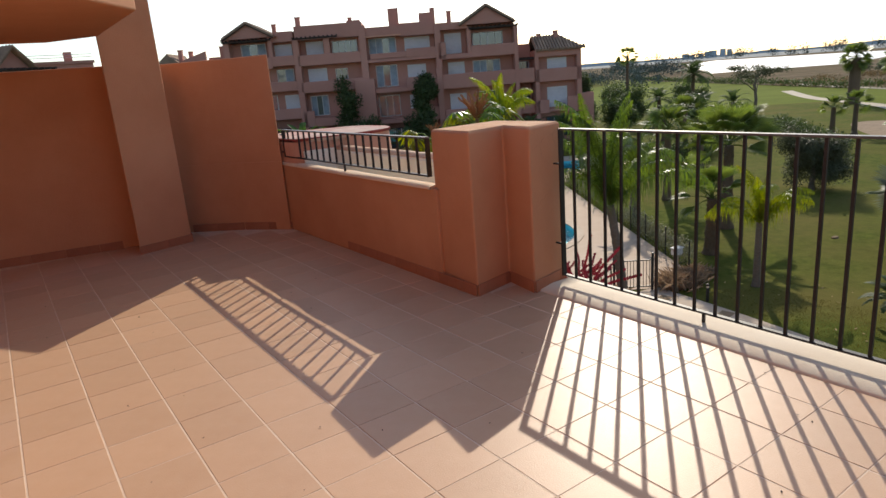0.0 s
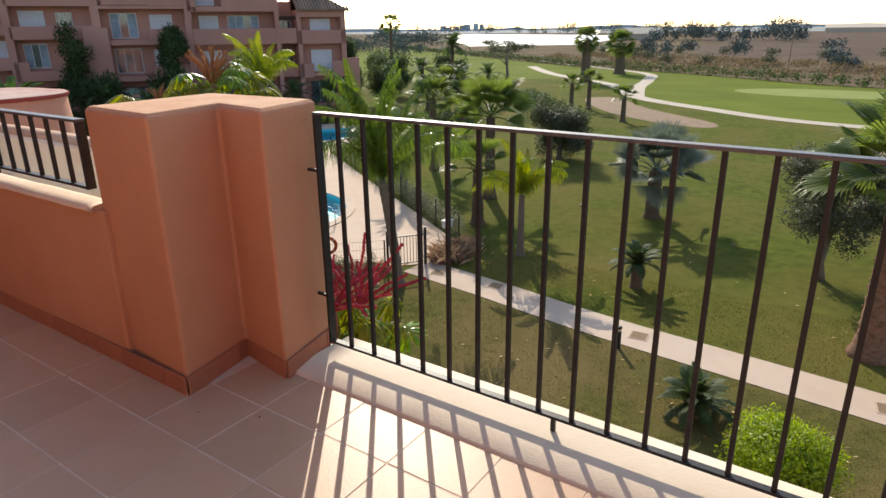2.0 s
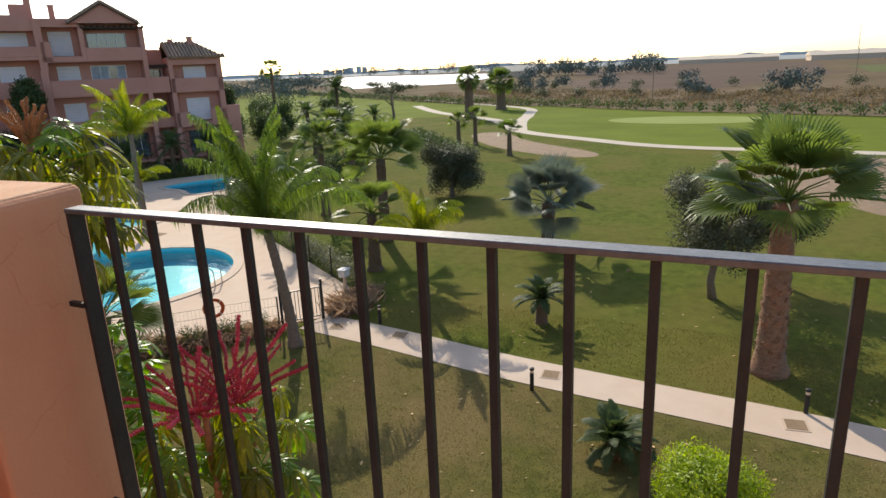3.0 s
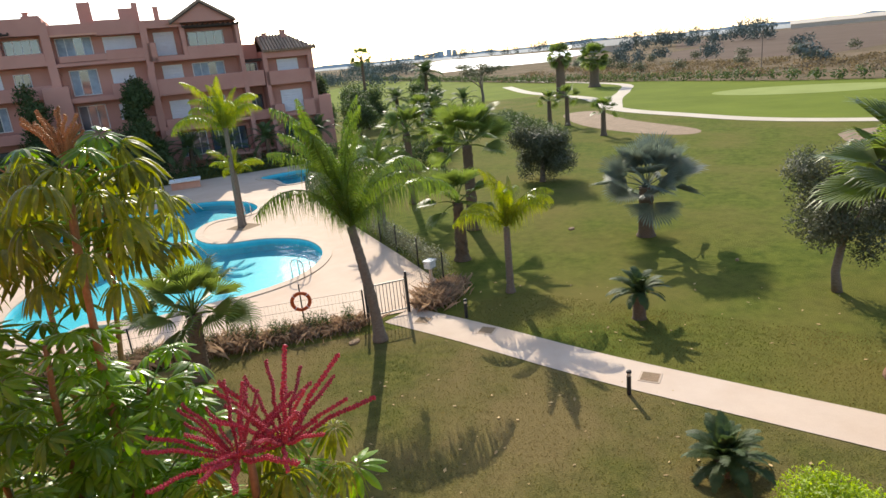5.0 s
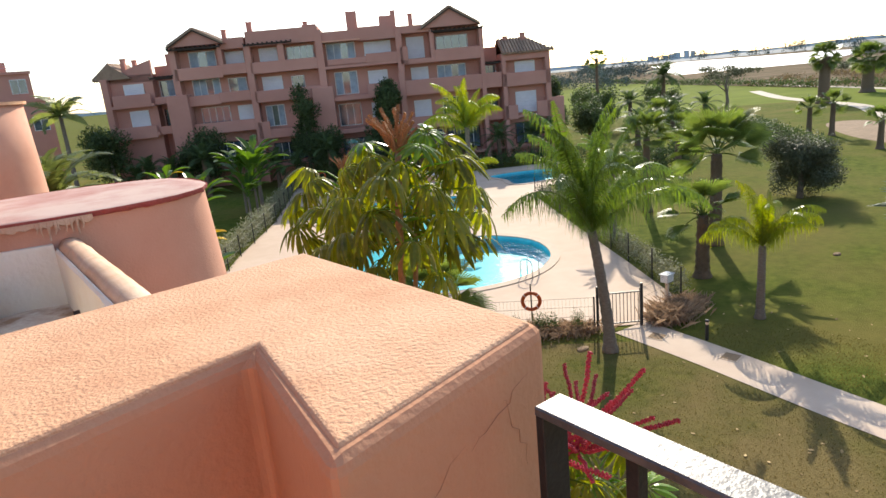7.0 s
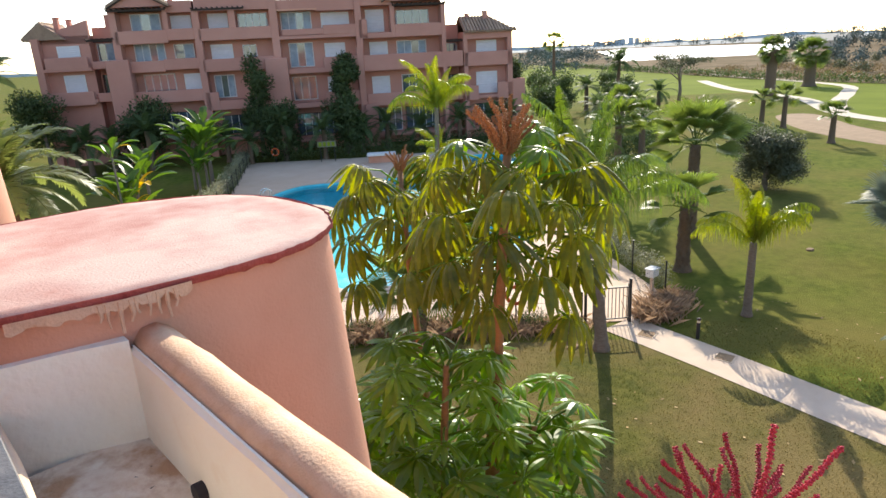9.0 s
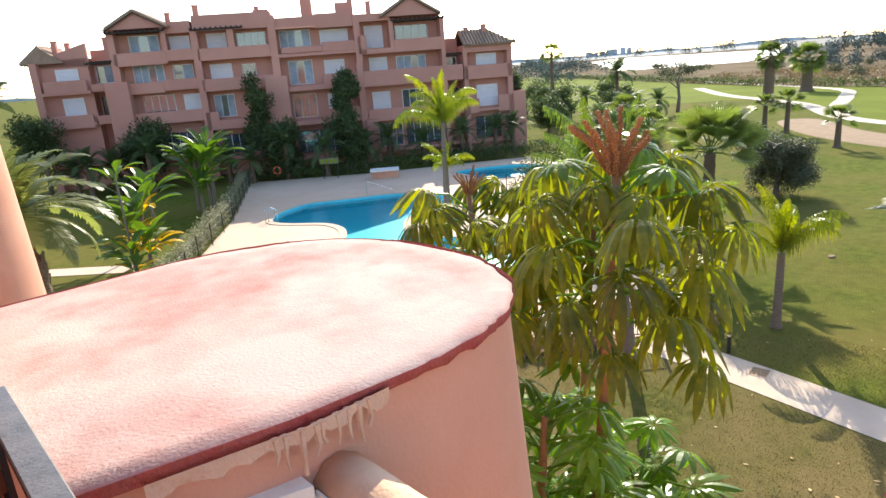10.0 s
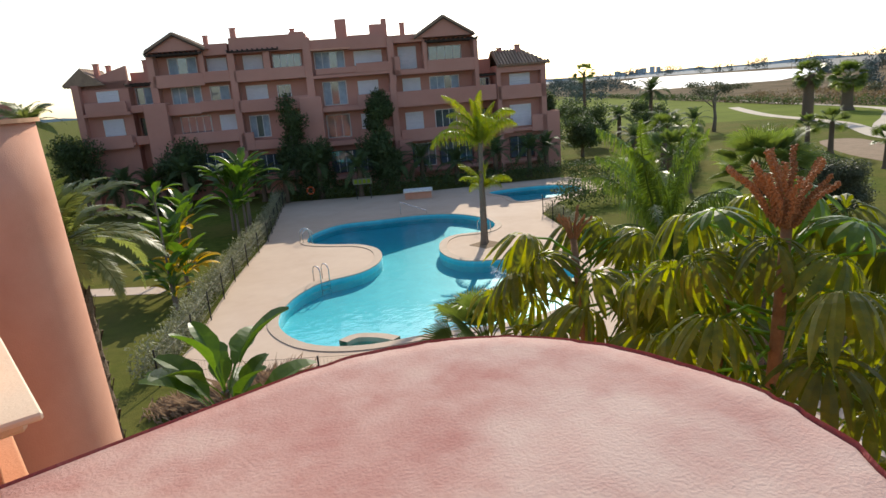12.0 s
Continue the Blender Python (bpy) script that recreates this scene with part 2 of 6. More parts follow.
# ---- mesh helpers ----
class Shape:
    """Collects vertices and faces and turns them into a mesh."""

    def __init__(self):
        self.v, self.f = [], []

    def add(self, verts, faces):
        k = len(self.v)
        self.v += [tuple(p) for p in verts]
        self.f += [tuple(i + k for i in q) for q in faces]
        return self

    def box(self, x0, y0, z0, x1, y1, z1, b=0.0, m=None):
        x0, x1 = min(x0, x1), max(x0, x1)
        y0, y1 = min(y0, y1), max(y0, y1)
        z0, z1 = min(z0, z1), max(z0, z1)
        if b:
            vs = []
            for z, o in ((z0, b), (z0 + b, 0), (z1 - b, 0), (z1, b)):
                vs += [(x0 + o + (b if not o else 0), y0 + o, z), (x1 - o - (b if not o else 0), y0 + o, z),
                       (x1 - o, y0 + o + (b if not o else 0), z), (x1 - o, y1 - o - (b if not o else 0), z),
                       (x1 - o - (b if not o else 0), y1 - o, z), (x0 + o + (b if not o else 0), y1 - o, z),
                       (x0 + o, y1 - o - (b if not o else 0), z), (x0 + o, y0 + o + (b if not o else 0), z)]
            fs = [tuple(range(7, -1, -1)), tuple(range(24, 32))]
            for r in range(3):
                for i in range(8):
                    j = (i + 1) % 8
                    fs.append((r * 8 + i, r * 8 + j, r * 8 + 8 + j, r * 8 + 8 + i))
        else:
            vs = [(x, y, z) for z in (z0, z1) for x, y in ((x0, y0), (x1, y0), (x1, y1), (x0, y1))]
            fs = [(3, 2, 1, 0), (4, 5, 6, 7), (0, 1, 5, 4), (1, 2, 6, 5), (2, 3, 7, 6), (3, 0, 4, 7)]
        if m:
            vs = [m @ Vector(p) for p in vs]
        return self.add(vs, fs)

    def tube(self, path, radii, n=8, cap=True):
        vs, fs = [], []
        path = [Vector(p) for p in path]
        for i, p in enumerate(path):
            d = path[min(i + 1, len(path) - 1)] - path[max(i - 1, 0)]
            d.normalize()
            a = d.orthogonal().normalized() if abs(d.z) < 0.9 else d.cross(Vector((0, 1, 0))).normalized()
            if abs(d.z) < 0.9:
                a = d.cross(Vector((0, 0, 1))).normalized()
            c = d.cross(a)
            r = radii[i] if isinstance(radii, (list, tuple)) else radii
            for k in range(n):
                w = 2 * math.pi * k / n
                vs.append(p + a * (r * math.cos(w)) + c * (r * math.sin(w)))
        for i in range(len(path) - 1):
            for k in range(n):
                j = (k + 1) % n
                fs.append((i * n + k, i * n + j, i * n + n + j, i * n + n + k))
        if cap:
            fs.append(tuple(range(n - 1, -1, -1)))
            fs.append(tuple(range((len(path) - 1) * n, len(path) * n)))
        return self.add(vs, fs)

    def prism(self, loop, z0, z1, top=True, bottom=True):
        n = len(loop)
        vs = [(x, y, z0) for x, y in loop] + [(x, y, z1) for x, y in loop]
        fs = [(i, (i + 1) % n, n + (i + 1) % n, n + i) for i in range(n)]
        if top:
            fs.append(tuple(range(n, 2 * n)))
        if bottom:
            fs.append(tuple(range(n - 1, -1, -1)))
        return self.add(vs, fs)

    def mesh(self, name, material, smooth=False):
        me = bpy.data.meshes.new(name)
        me.from_pydata(self.v, [], self.f)
        me.materials.append(material)
        if smooth:
            me.shade_smooth()
        return me


def part(name, shape, material, parent=None, label="", m=None, smooth=False):
    """One mesh object under a thing or under a part. shape: a Shape, or a mesh that alike parts share."""
    me = shape if isinstance(shape, bpy.types.Mesh) else shape.mesh(name, material, smooth)
    ob = new(name, me)
    ob.parent = parent
    if m:
        ob.matrix_basis = m
    if label:
        tagged(ob, label)
    return ob


def thing(name, label, category, m=None, group="", kind=""):
    ob = new(name)
    if m:
        ob.matrix_basis = m
    return tagged(ob, label, category, group, kind)


def setting(name, shape, material, label="", category="", smooth=False, bev=0.0, kind="structure"):
    ob = new(name, shape.mesh(name, material, smooth))
    if bev:
        md = ob.modifiers.new("soft_edges", 'BEVEL')
        md.width, md.segments, md.limit_method = bev, 3, 'ANGLE'
    return tagged(ob, label, category, kind=kind)


def spline(ctrl, steps, closed=True):
    """A smooth loop through control points."""
    pts, n = [], len(ctrl)
    for i in range(n if closed else n - 1):
        p = [Vector(ctrl[(i + k) % n] if closed else ctrl[min(max(i + k, 0), n - 1)]) for k in (-1, 0, 1, 2)]
        for s in range(steps):
            t = s / steps
            q = 0.5 * (2 * p[1] + (p[2] - p[0]) * t + (2 * p[0] - 5 * p[1] + 4 * p[2] - p[3]) * t * t
                       + (3 * p[1] - p[0] - 3 * p[2] + p[3]) * t ** 3)
            pts.append(tuple(q))
    return pts if closed else pts + [tuple(ctrl[-1])]


def offset_loop(loop, d):
    out, n = [], len(loop)
    for i in range(n):
        a, b = Vector(loop[i - 1]), Vector(loop[(i + 1) % n])
        t = (b - a).normalized()
        out.append((loop[i][0] + t.y * d, loop[i][1] - t.x * d))
    return out


def sheet(outer, holes, z):
    """A flat sheet with holes."""
    bm = bmesh.new()
    edges = []
    for loop in [outer, *holes]:
        vs = [bm.verts.new((x, y, z)) for x, y in loop]
        edges += [bm.edges.new((vs[i], vs[(i + 1) % len(vs)])) for i in range(len(vs))]
    bmesh.ops.triangle_fill(bm, edges=edges, use_beauty=True, normal=(0, 0, 1))
    bm.normal_update()
    s = Shape()
    bm.verts.index_update()
    s.add([v.co for v in bm.verts], [[v.index for v in f.verts] for f in bm.faces])
    bm.free()
    return s


def ribbon(pts, width, z):
    s, n = Shape(), len(pts)
    vs = []
    for i, p in enumerate(pts):
        t = (Vector(pts[min(i + 1, n - 1)]) - Vector(pts[max(i - 1, 0)])).normalized()
        vs += [(p[0] - t.y * width / 2, p[1] + t.x * width / 2, z), (p[0] + t.y * width / 2, p[1] - t.x * width / 2, z)]
    return s.add(vs, [(2 * i, 2 * i + 1, 2 * i + 3, 2 * i + 2) for i in range(n - 1)])


G = -7.0
rng = random.Random(7)

# ---- terrace ----
setting("wall_house", Shape().box(-6, -8, G, 3.62, 7.0, -0.09).box(-6, 7.0, G, 3.1, 13.9, -0.09), PLASTER_PINK,
        "pink plastered house wall below the terrace", "wall")
# Unseen wall, placed close behind to bounce warm sunlight onto the terrace.
setting("wall_rear_bounce", Shape().box(-1.4, -5.2, -0.1, -1.2, 8.72, 2.9), PLASTER, "unseen terracotta wall added behind the terrace for warm bounce", "wall")
setting("wall_side", Shape().box(-4.2, -5.2, -0.1, 3.8, -5.0, 2.2), PLASTER, "terracotta plastered end wall of the terrace", "wall")
setting("floor_bed", Shape().box(-4.2, -5.0, -0.09, 3.42, 9.3, -0.0018), GROUT, "pale grouted screed under the terrace tiles", "floor")


def slanted_wall(a, b, t, z0, z1):
    a, b = Vector(a), Vector(b)
    n = Vector((-(b - a).y, (b - a).x)).normalized() * t
    return [tuple(a), tuple(b), tuple(b + n), tuple(a + n)]


setting("wall_back", Shape().prism(slanted_wall((1.62, 8.21), (-4.2, 9.3), -0.2, 0, 0)[::1], 0, 1.885), PLASTER,
        "tall smooth terracotta plastered terrace wall", "wall", bev=0.012)
arc = spline([(3.01, 7.50), (2.66, 7.99), (2.20, 8.42), (1.95, 8.62)], 6, False)
arc_out = [(x + 0.05, y + 0.13) for x, y in arc]
corner = Shape()
corner.prism(arc + arc_out[::-1], 0.0, 1.885)
setting("wall_corner", corner, PLASTER, "curved terracotta plastered corner wall with pale cut end", "wall", bev=0.012)
arc_in = [(x - 0.012, y - 0.012) for x, y in arc[:-3]]
setting("wall_corner_base", Shape().prism(arc_in + [(x + 0.01, y + 0.01) for x, y in arc[:-3]][::-1], 0, 0.765), PLASTER,
        "thicker terracotta plastered foot of the corner wall", "wall", bev=0.006)
setting("column", Shape().prism([(1.48, 7.76), (2.03, 7.90), (2.10, 8.44), (1.60, 8.32)], 0, 3.4), PLASTER,
        "square terracotta plastered column", "column", bev=0.015)
setting("ceiling_overhang", Shape().prism([(-4.2, 5.2), (1.0, 5.2), (1.50, 5.9), (1.50, 7.75), (1.12, 8.28), (-4.2, 8.6)], 2.13, 2.62),
        PLASTER, "orange plastered soffit of the balcony above", "ceiling", bev=0.015)

pier = Shape().prism([(3.04, 4.17), (3.41, 4.25), (3.355, 3.925), (3.735, 4.01), (3.715, 4.69), (3.07, 4.66)], 0, 1.15)
setting("wall_pier", pier, PLASTER, "stepped terracotta plaster pier with a paler top", "pier", bev=0.02)
ptop = Shape()
loop = [(3.055, 4.185), (3.425, 4.262), (3.375, 3.945), (3.72, 4.022), (3.70, 4.677), (3.085, 4.648)]
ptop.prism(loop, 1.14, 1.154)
setting("trim_pier_top", ptop, PLASTER_TOP, "paler sandy rough plaster top of the pier", "coping", bev=0.008)

crack_rng = random.Random(4)
cracks = Shape()
for u0, z0, du, dz in ((0.03, 0.99, 0.16, 0.07), (0.12, 1.02, 0.03, -0.11), (0.20, 1.05, 0.14, 0.05), (0.05, 0.60, 0.17, 0.08), (0.17, 0.90, 0.10, -0.04), (0.28, 1.09, 0.05, -0.12)):
    pts = []
    for i in range(9):
        u, z = u0 + du * i / 8 + crack_rng.uniform(-0.007, 0.007), z0 + dz * i / 8 + crack_rng.uniform(-0.007, 0.007)
        pts.append((3.355 + 0.976 * u, 3.9243 + 0.218 * u, z))
    cracks.tube(pts, [0.0001 + 0.00035 * math.sin(math.pi * i / 8) for i in range(9)], 4)
setting("trim_cracks", cracks, SKIRT, "fine branching cracks in the pier plaster", "crack", kind="stuff")

setting("wall_low", Shape().prism([(3.04, 4.6), (3.13, 4.6), (3.13, 7.70), (3.03, 7.62), (3.025, 7.5)], 0, 0.726), PLASTER,
        "low terracotta plastered parapet wall", "wall", bev=0.012)


def rough_bar(x0, x1, y0, y1, z0, z1, amp, seed, n=60):
    """A ledge with an uneven hand-plastered surface."""
    s, vs, fs, k = Shape(), [], [], 9
    for i in range(n + 1):
        y = y0 + (y1 - y0) * i / n
        o = noise.noise(Vector((seed, y * 2.1, 0))) * amp
        q = noise.noise(Vector((seed + 5, y * 3.7, 0))) * amp
        prof = [(x0 + q, z0), (x0 + q, z1 - 0.012), (x0 + 0.012 + q, z1 + o), (x0 * 0.65 + x1 * 0.35, z1 + 0.004 + o), (x0 * 0.35 + x1 * 0.65, z1 + 0.003 - o),
                (x1 - 0.012 - q, z1 - o), (x1 - q, z1 - 0.012), (x1 - q, z0), (x0 + q, z0)]
        vs += [(x, y, z) for x, z in prof]
    for i in range(n):
        for j in range(k - 1):
            fs.append((i * k + j, i * k + j + 1, i * k + k + j + 1, i * k + k + j))
    fs += [tuple(range(k - 1)), tuple(n * k + j for j in range(k - 2, -1, -1))]
    return s.add(vs, fs)


setting("ledge", rough_bar(3.02, 3.142, 4.655, 7.60, 0.72, 0.745, 0.008, 1.0), LEDGE, "uneven cream ledge on the parapet wall", "ledge", smooth=True)
setting("gutter_floor", rough_bar(3.125, 3.492, 4.68, 7.13, 0.42, 0.56, 0.012, 3.0), DIRT, "dirty gutter floor with dry leaf litter", "gutter", smooth=True)
setting("gutter_lining", Shape().add(rough_bar(3.466, 3.489, 4.69, 7.10, 0.5, 0.845, 0.006, 12.0).v, rough_bar(3.466, 3.489, 4.69, 7.10, 0.5, 0.845, 0.006, 12.0).f)
        .prism([(3.14, 7.165), (3.30, 7.135), (3.466, 7.085), (3.466, 7.13), (3.14, 7.20)], 0.5, 0.872).box(3.131, 4.69, 0.5, 3.136, 7.10, 0.715),
        WHITE_WASH, "stained whitewashed lining of the gutter", "gutter")
setting("wall_outer", Shape().box(3.489, 4.66, G, 3.60, 7.12, 0.83), PLASTER_PINK, "pink plastered outer parapet", "wall")
cop = Shape()
path = [(3.542 + 0.006 * noise.noise(Vector((i * 0.5, 0, 9))), 4.66 + 2.46 * i / 24, 0.832 + 0.008 * noise.noise(Vector((i * 0.4, 3, 9)))) for i in range(25)]
cop.tube(path, [0.060 + 0.005 * noise.noise(Vector((i * 0.8, 1, 4))) for i in range(25)], 9)
# Solid plug; the shade inside the hole is put into its dark colour.
setting("drain_hole", Shape().tube([(3.44, 6.67, 0.60), (3.472, 6.67, 0.60)], [0.026, 0.026], 12), BDARK, "small dark drain outlet in the gutter", "drain")
setting("trim_outer_coping", cop, COPING_OUT, "rounded hand-plastered coping of the outer parapet", "coping", smooth=True)


def half_drum(cx, cy, r, x_in, z, batter=0.0, n=30, square=2.0, slant=0.0):
    """Outline of a half-round turret at one height; square: above 2 the corner towards -y is boxier."""
    rr = r + batter * (1.0 - z)
    pts = [(x_in, cy - rr + slant), ((x_in + cx) / 2 + 0.06, cy - rr + slant * 0.22)] if slant else [(x_in, cy - rr)]
    for i in range(n + 1):
        w = math.pi * i / n
        c, q = math.cos(w), math.sin(w)
        e = square if c > 0 else 2.0
        k = rr / (abs(c) ** e + abs(q) ** e) ** (1 / e)
        pts.append((cx + k * q, cy - k * c))
    return [(x, y, z) for x, y in pts + [(x_in, cy + rr)]]


def lathe(rows, caps=True):
    s, n = Shape(), len(rows[0])
    vs = [p for r in rows for p in r]
    fs = [(i * n + k, i * n + (k + 1) % n, i * n + n + (k + 1) % n, i * n + n + k) for i in range(len(rows) - 1) for k in range(n)]
    if caps:
        fs.append(tuple(range((len(rows) - 1) * n, len(rows) * n)))
    return s.add(vs, fs)


drum = thing("round_turret", "peach plastered half-round turret with a worn red painted top", "turret")
part("turret_wall", lathe([half_drum(3.745, 7.768, 0.652, 3.06, z, 0.065, square=2.5, slant=0.10) for z in (G * 0.5, -1.5, 0, 0.6, 0.985)], False), PLASTER_PINK, drum, smooth=True)
cap_rows, rim_hi, rim_lo = [], [], []
base = half_drum(3.745, 7.768, 0.667, 3.06, 0.998, n=90, square=2.5, slant=0.10)
edge = []
for i, p in enumerate(base):
    o = 0.010 * noise.noise(Vector((i * 0.31, 0, 2))) + 0.006 * noise.noise(Vector((i * 0.9, 4, 2)))
    d = Vector((p[0] - 3.745, p[1] - 7.768, 0))
    d = d.normalized() if p[0] > 3.745 else Vector((0, 1 if p[1] > 7.768 else -1, 0))
    edge.append((Vector(p) + d * o, d, i))
for k in (1.0, 0.985, 0.9, 0.75, 0.55, 0.3, 0.02):
    row = []
    for q, d, i in edge:
        c = Vector((3.5, 7.768, 0))
        x, y = c.x + (q.x - c.x) * k, c.y + (q.y - c.y) * k
        z = 0.998 + 0.010 * (1 - k * k) + (0.002 if k < 1 else -0.008) + 0.006 * noise.noise(Vector((x * 4, y * 4, 0)))
        row.append((x, y, z))
    cap_rows.append(row)
part("turret_top", lathe(cap_rows), RED_CAP, drum, "faded red painted turret top", smooth=True)
rim = [[tuple(q + d * 0.004 + Vector((0, 0, 0.003))) for q, d, i in edge],
       [tuple(q + d * 0.002 + Vector((0, 0, -0.022 - 0.010 * noise.noise(Vector((i * 0.55, 7, 1))) - 0.007 * noise.noise(Vector((i * 1.7, 3, 1)))))) for q, d, i in edge],
       [tuple(q - d * 0.02 + Vector((0, 0, -0.03))) for q, d, i in edge]]
part("turret_rim", lathe(rim, False), RED_RIM, drum, "dark red ragged paint edge", smooth=True)
for i in range(9):
    x = 3.42 + i * 0.024 + rng.uniform(-0.01, 0.01)
    ln = rng.uniform(0.02, 0.085)
    yf = 7.096 + max(0.0, 3.48 - x) * 0.19
    part("cement_drip", Shape().tube([(x, yf + 0.003, 0.985), (x + rng.uniform(-0.004, 0.004), yf, 0.965 - ln * 0.5), (x + rng.uniform(-0.006, 0.006), yf - 0.001, 0.965 - ln)],
                                     [0.009, rng.uniform(0.003, 0.007), rng.uniform(0.002, 0.005)], 6), CEMENT, drum, "pale cement drip")
smear = Shape()
sx = [3.20 + 0.012 * i for i in range(40)]
sz = [0.962 + 0.026 * noise.noise(Vector((x * 21, 0, 5))) + 0.010 * noise.noise(Vector((x * 70, 3, 5))) for x in sx]
sy = [7.094 + max(0.0, 3.48 - x) * 0.19 for x in sx]
smear.add([(x, y, 0.99) for x, y in zip(sx, sy)] + [(x, y, z) for x, y, z in zip(sx, sy, sz)] + [(x, y + 0.014, z - 0.004) for x, y, z in zip(sx, sy, sz)],
          [(i, i + 40, i + 41, i + 1) for i in range(39)] + [(i + 40, i + 80, i + 81, i + 41) for i in range(39)])
part("cement_smear", smear, CEMENT, drum, "pale ragged cement smear below the rim")

tower = thing("neighbour_turret", "tall pale pink plastered round turret", "turret")
part("turret_wall", lathe([half_drum(3.46, 14.57, 0.76, 2.8, z, 0.04) for z in (G, -3, 0, 1.0, 1.70)]), PLASTER_PINK, tower, smooth=True)
part("turret_top", lathe([half_drum(3.46, 14.57, 0.775, 2.79, z, 0.0) for z in (1.70, 1.74)]), PLASTER_TOP, tower, "paler plaster top of the turret")
setting("wall_neighbour", Shape().box(1.5, 8.75, G, 3.17, 13.9, 0.5).box(1.5, 9.05, 0.5, 3.09, 9.9, 1.45), PLASTER, "orange plastered neighbouring wall", "wall", bev=0.01)
led = Shape().box(2.4, 8.86, 0.915, 3.165, 10.05, 0.95, 0.012).box(2.4, 8.82, 0.95, 3.20, 10.1, 0.972, 0.006)
setting("neighbour_sill", led, SILL, "moulded cream stone sill on the neighbouring wall", "sill")

low_drum = thing("lower_turret", "terracotta plastered rounded balcony top of the storey below", "turret")
part("turret_wall", lathe([half_drum(4.15, 8.35, 1.0, 3.56, z, 0.0) for z in (G, -3, -1.9)]), PLASTER, low_drum, smooth=True)


# railings
def railing(name, label, x, y0, y1, z0, z1, step, feet, foot_to):
    t = thing(name, label, "railing", pose(x, y0, 0))
    L = y1 - y0
    part("top_rail", Shape().box(-0.022, 0, z1 - 0.012, 0.022, L, z1, 0.002), IRON_TOP, t, "worn top rail with sky sheen put into its grey")
    part("bottom_rail", Shape().box(-0.016, 0.02, z0, 0.016, L - 0.02, z0 + 0.012, 0.002), IRON, t)
    for y in (0.006, L - 0.006):
        part("end_post", Shape().box(-0.02, y - 0.006, z0 - 0.0, 0.02, y + 0.006, z1 - 0.012, 0.001), IRON, t)
    n = int(L / step)
    bar = Shape().box(-0.008, -0.008, z0 + 0.012, 0.008, 0.008, z1 - 0.012, 0.001).mesh("baluster", IRON)
    for i in range(1, n + 1):
        y = L + 0.012 - i * step
        if y > 0.05:
            part("baluster", bar, IRON, t, m=pose(0, y, 0))
    foot = Shape().box(-0.008, -0.008, foot_to, 0.008, 0.008, z0, 0.001).mesh("foot", IRON)
    for y in feet:
        part("foot", foot, IRON, t, m=pose(0, y - y0, 0))
    br = Shape().box(-0.006, 0, -0.006, 0.006, 0.05, 0.006).mesh("wall_bracket", IRON)
    for z in (z0 + 0.24, z1 - 0.24):
        part("wall_bracket", br, IRON, t, m=pose(-0.02, L - 0.005, z))
    return t


railing("terrace_railing", "black wrought-iron terrace railing with square balusters", 3.622, -4.6, 3.905, 0.072, 1.118, 0.133,
        (2.79, 1.68, 0.57, -0.54, -1.65, -2.76), 0.016)
railing("parapet_railing", "low black iron railing on the parapet ledge", 3.068, 4.70, 7.50, 0.805, 1.10, 0.14, (6.1,), 0.745)
setting("sill", rough_bar(3.40, 3.80, -5.0, 3.96, -0.12, 0.012, 0.0015, 6.0), SILL, "cream stone threshold sill under the railing", "sill", smooth=True)

# skirting
SK = 0.085


def skirting(a, b):
    a, b = Vector(a), Vector(b)
    d = (b - a)
    L, u = d.length, d.normalized()
    ang = math.degrees(math.atan2(u.y, u.x))
    i = 0
    while i * 0.316 < L:
        w = min(0.313, L - i * 0.316)
        if w > 0.02:
            o = new("skirting_tile", Shape().box(0, -0.009, -0.003, w, 0.0, SK, 0.002).mesh("skirting_tile", SKIRT))
            o.matrix_basis = pose(a.x + u.x * i * 0.316, a.y + u.y * i * 0.316, 0, 0, 0, ang)
            o.parent = base_board
        i += 1


base_board = tagged(new("baseboard"), "dark terracotta tile skirting along the terrace walls", "skirting", kind="structure")
skirting((-4.1, 9.27), (1.40, 8.245))
skirting((1.475, 7.755), (2.035, 7.898))
skirting((2.035, 7.898), (2.09, 8.40))
skirting((2.18, 8.40), (2.65, 7.965))
skirting((2.65, 7.965), (3.035, 7.48))
skirting((3.045, 7.48), (3.035, 4.17))
skirting((3.038, 4.167), (3.408, 4.247))
skirting((3.41, 4.235), (3.355, 3.92))
skirting((3.357, 3.922), (3.735, 4.006))


# ---- grounds ----
pool_ctrl = [(21.9, 43.1), (23.2, 44.4), (25.7, 45.2), (28.4, 43.8), (30.8, 42.4), (32.2, 40.3), (32.2, 37.6), (31.2, 35.5), (29.5, 34.6),
             (27.7, 35.5), (26.0, 34.8), (24.4, 32.8), (24.1, 30.6), (25.6, 28.7), (26.0, 26.2), (24.6, 23.7), (22.2, 22.4), (19.6, 22.6),
             (16.6, 24.2), (14.2, 25.4), (13.0, 27.2), (13.2, 29.8), (14.8, 32.1), (17.2, 33.6), (19.6, 33.5), (21.5, 34.5), (22.9, 36.6),
             (23.0, 38.7), (21.9, 40.5), (21.4, 41.9)]
pool = spline(pool_ctrl, 5)
pool_b = spline([(37.9, 39.4), (39.0, 41.8), (39.7, 44.6), (42.2, 44.2), (45.0, 42.1), (45.2, 39.6), (43.2, 38.3), (40.6, 38.4)], 5)


def ccw(loop):
    a = sum(loop[i - 1][0] * loop[i][1] - loop[i][0] * loop[i - 1][1] for i in range(len(loop)))
    return loop if a > 0 else loop[::-1]


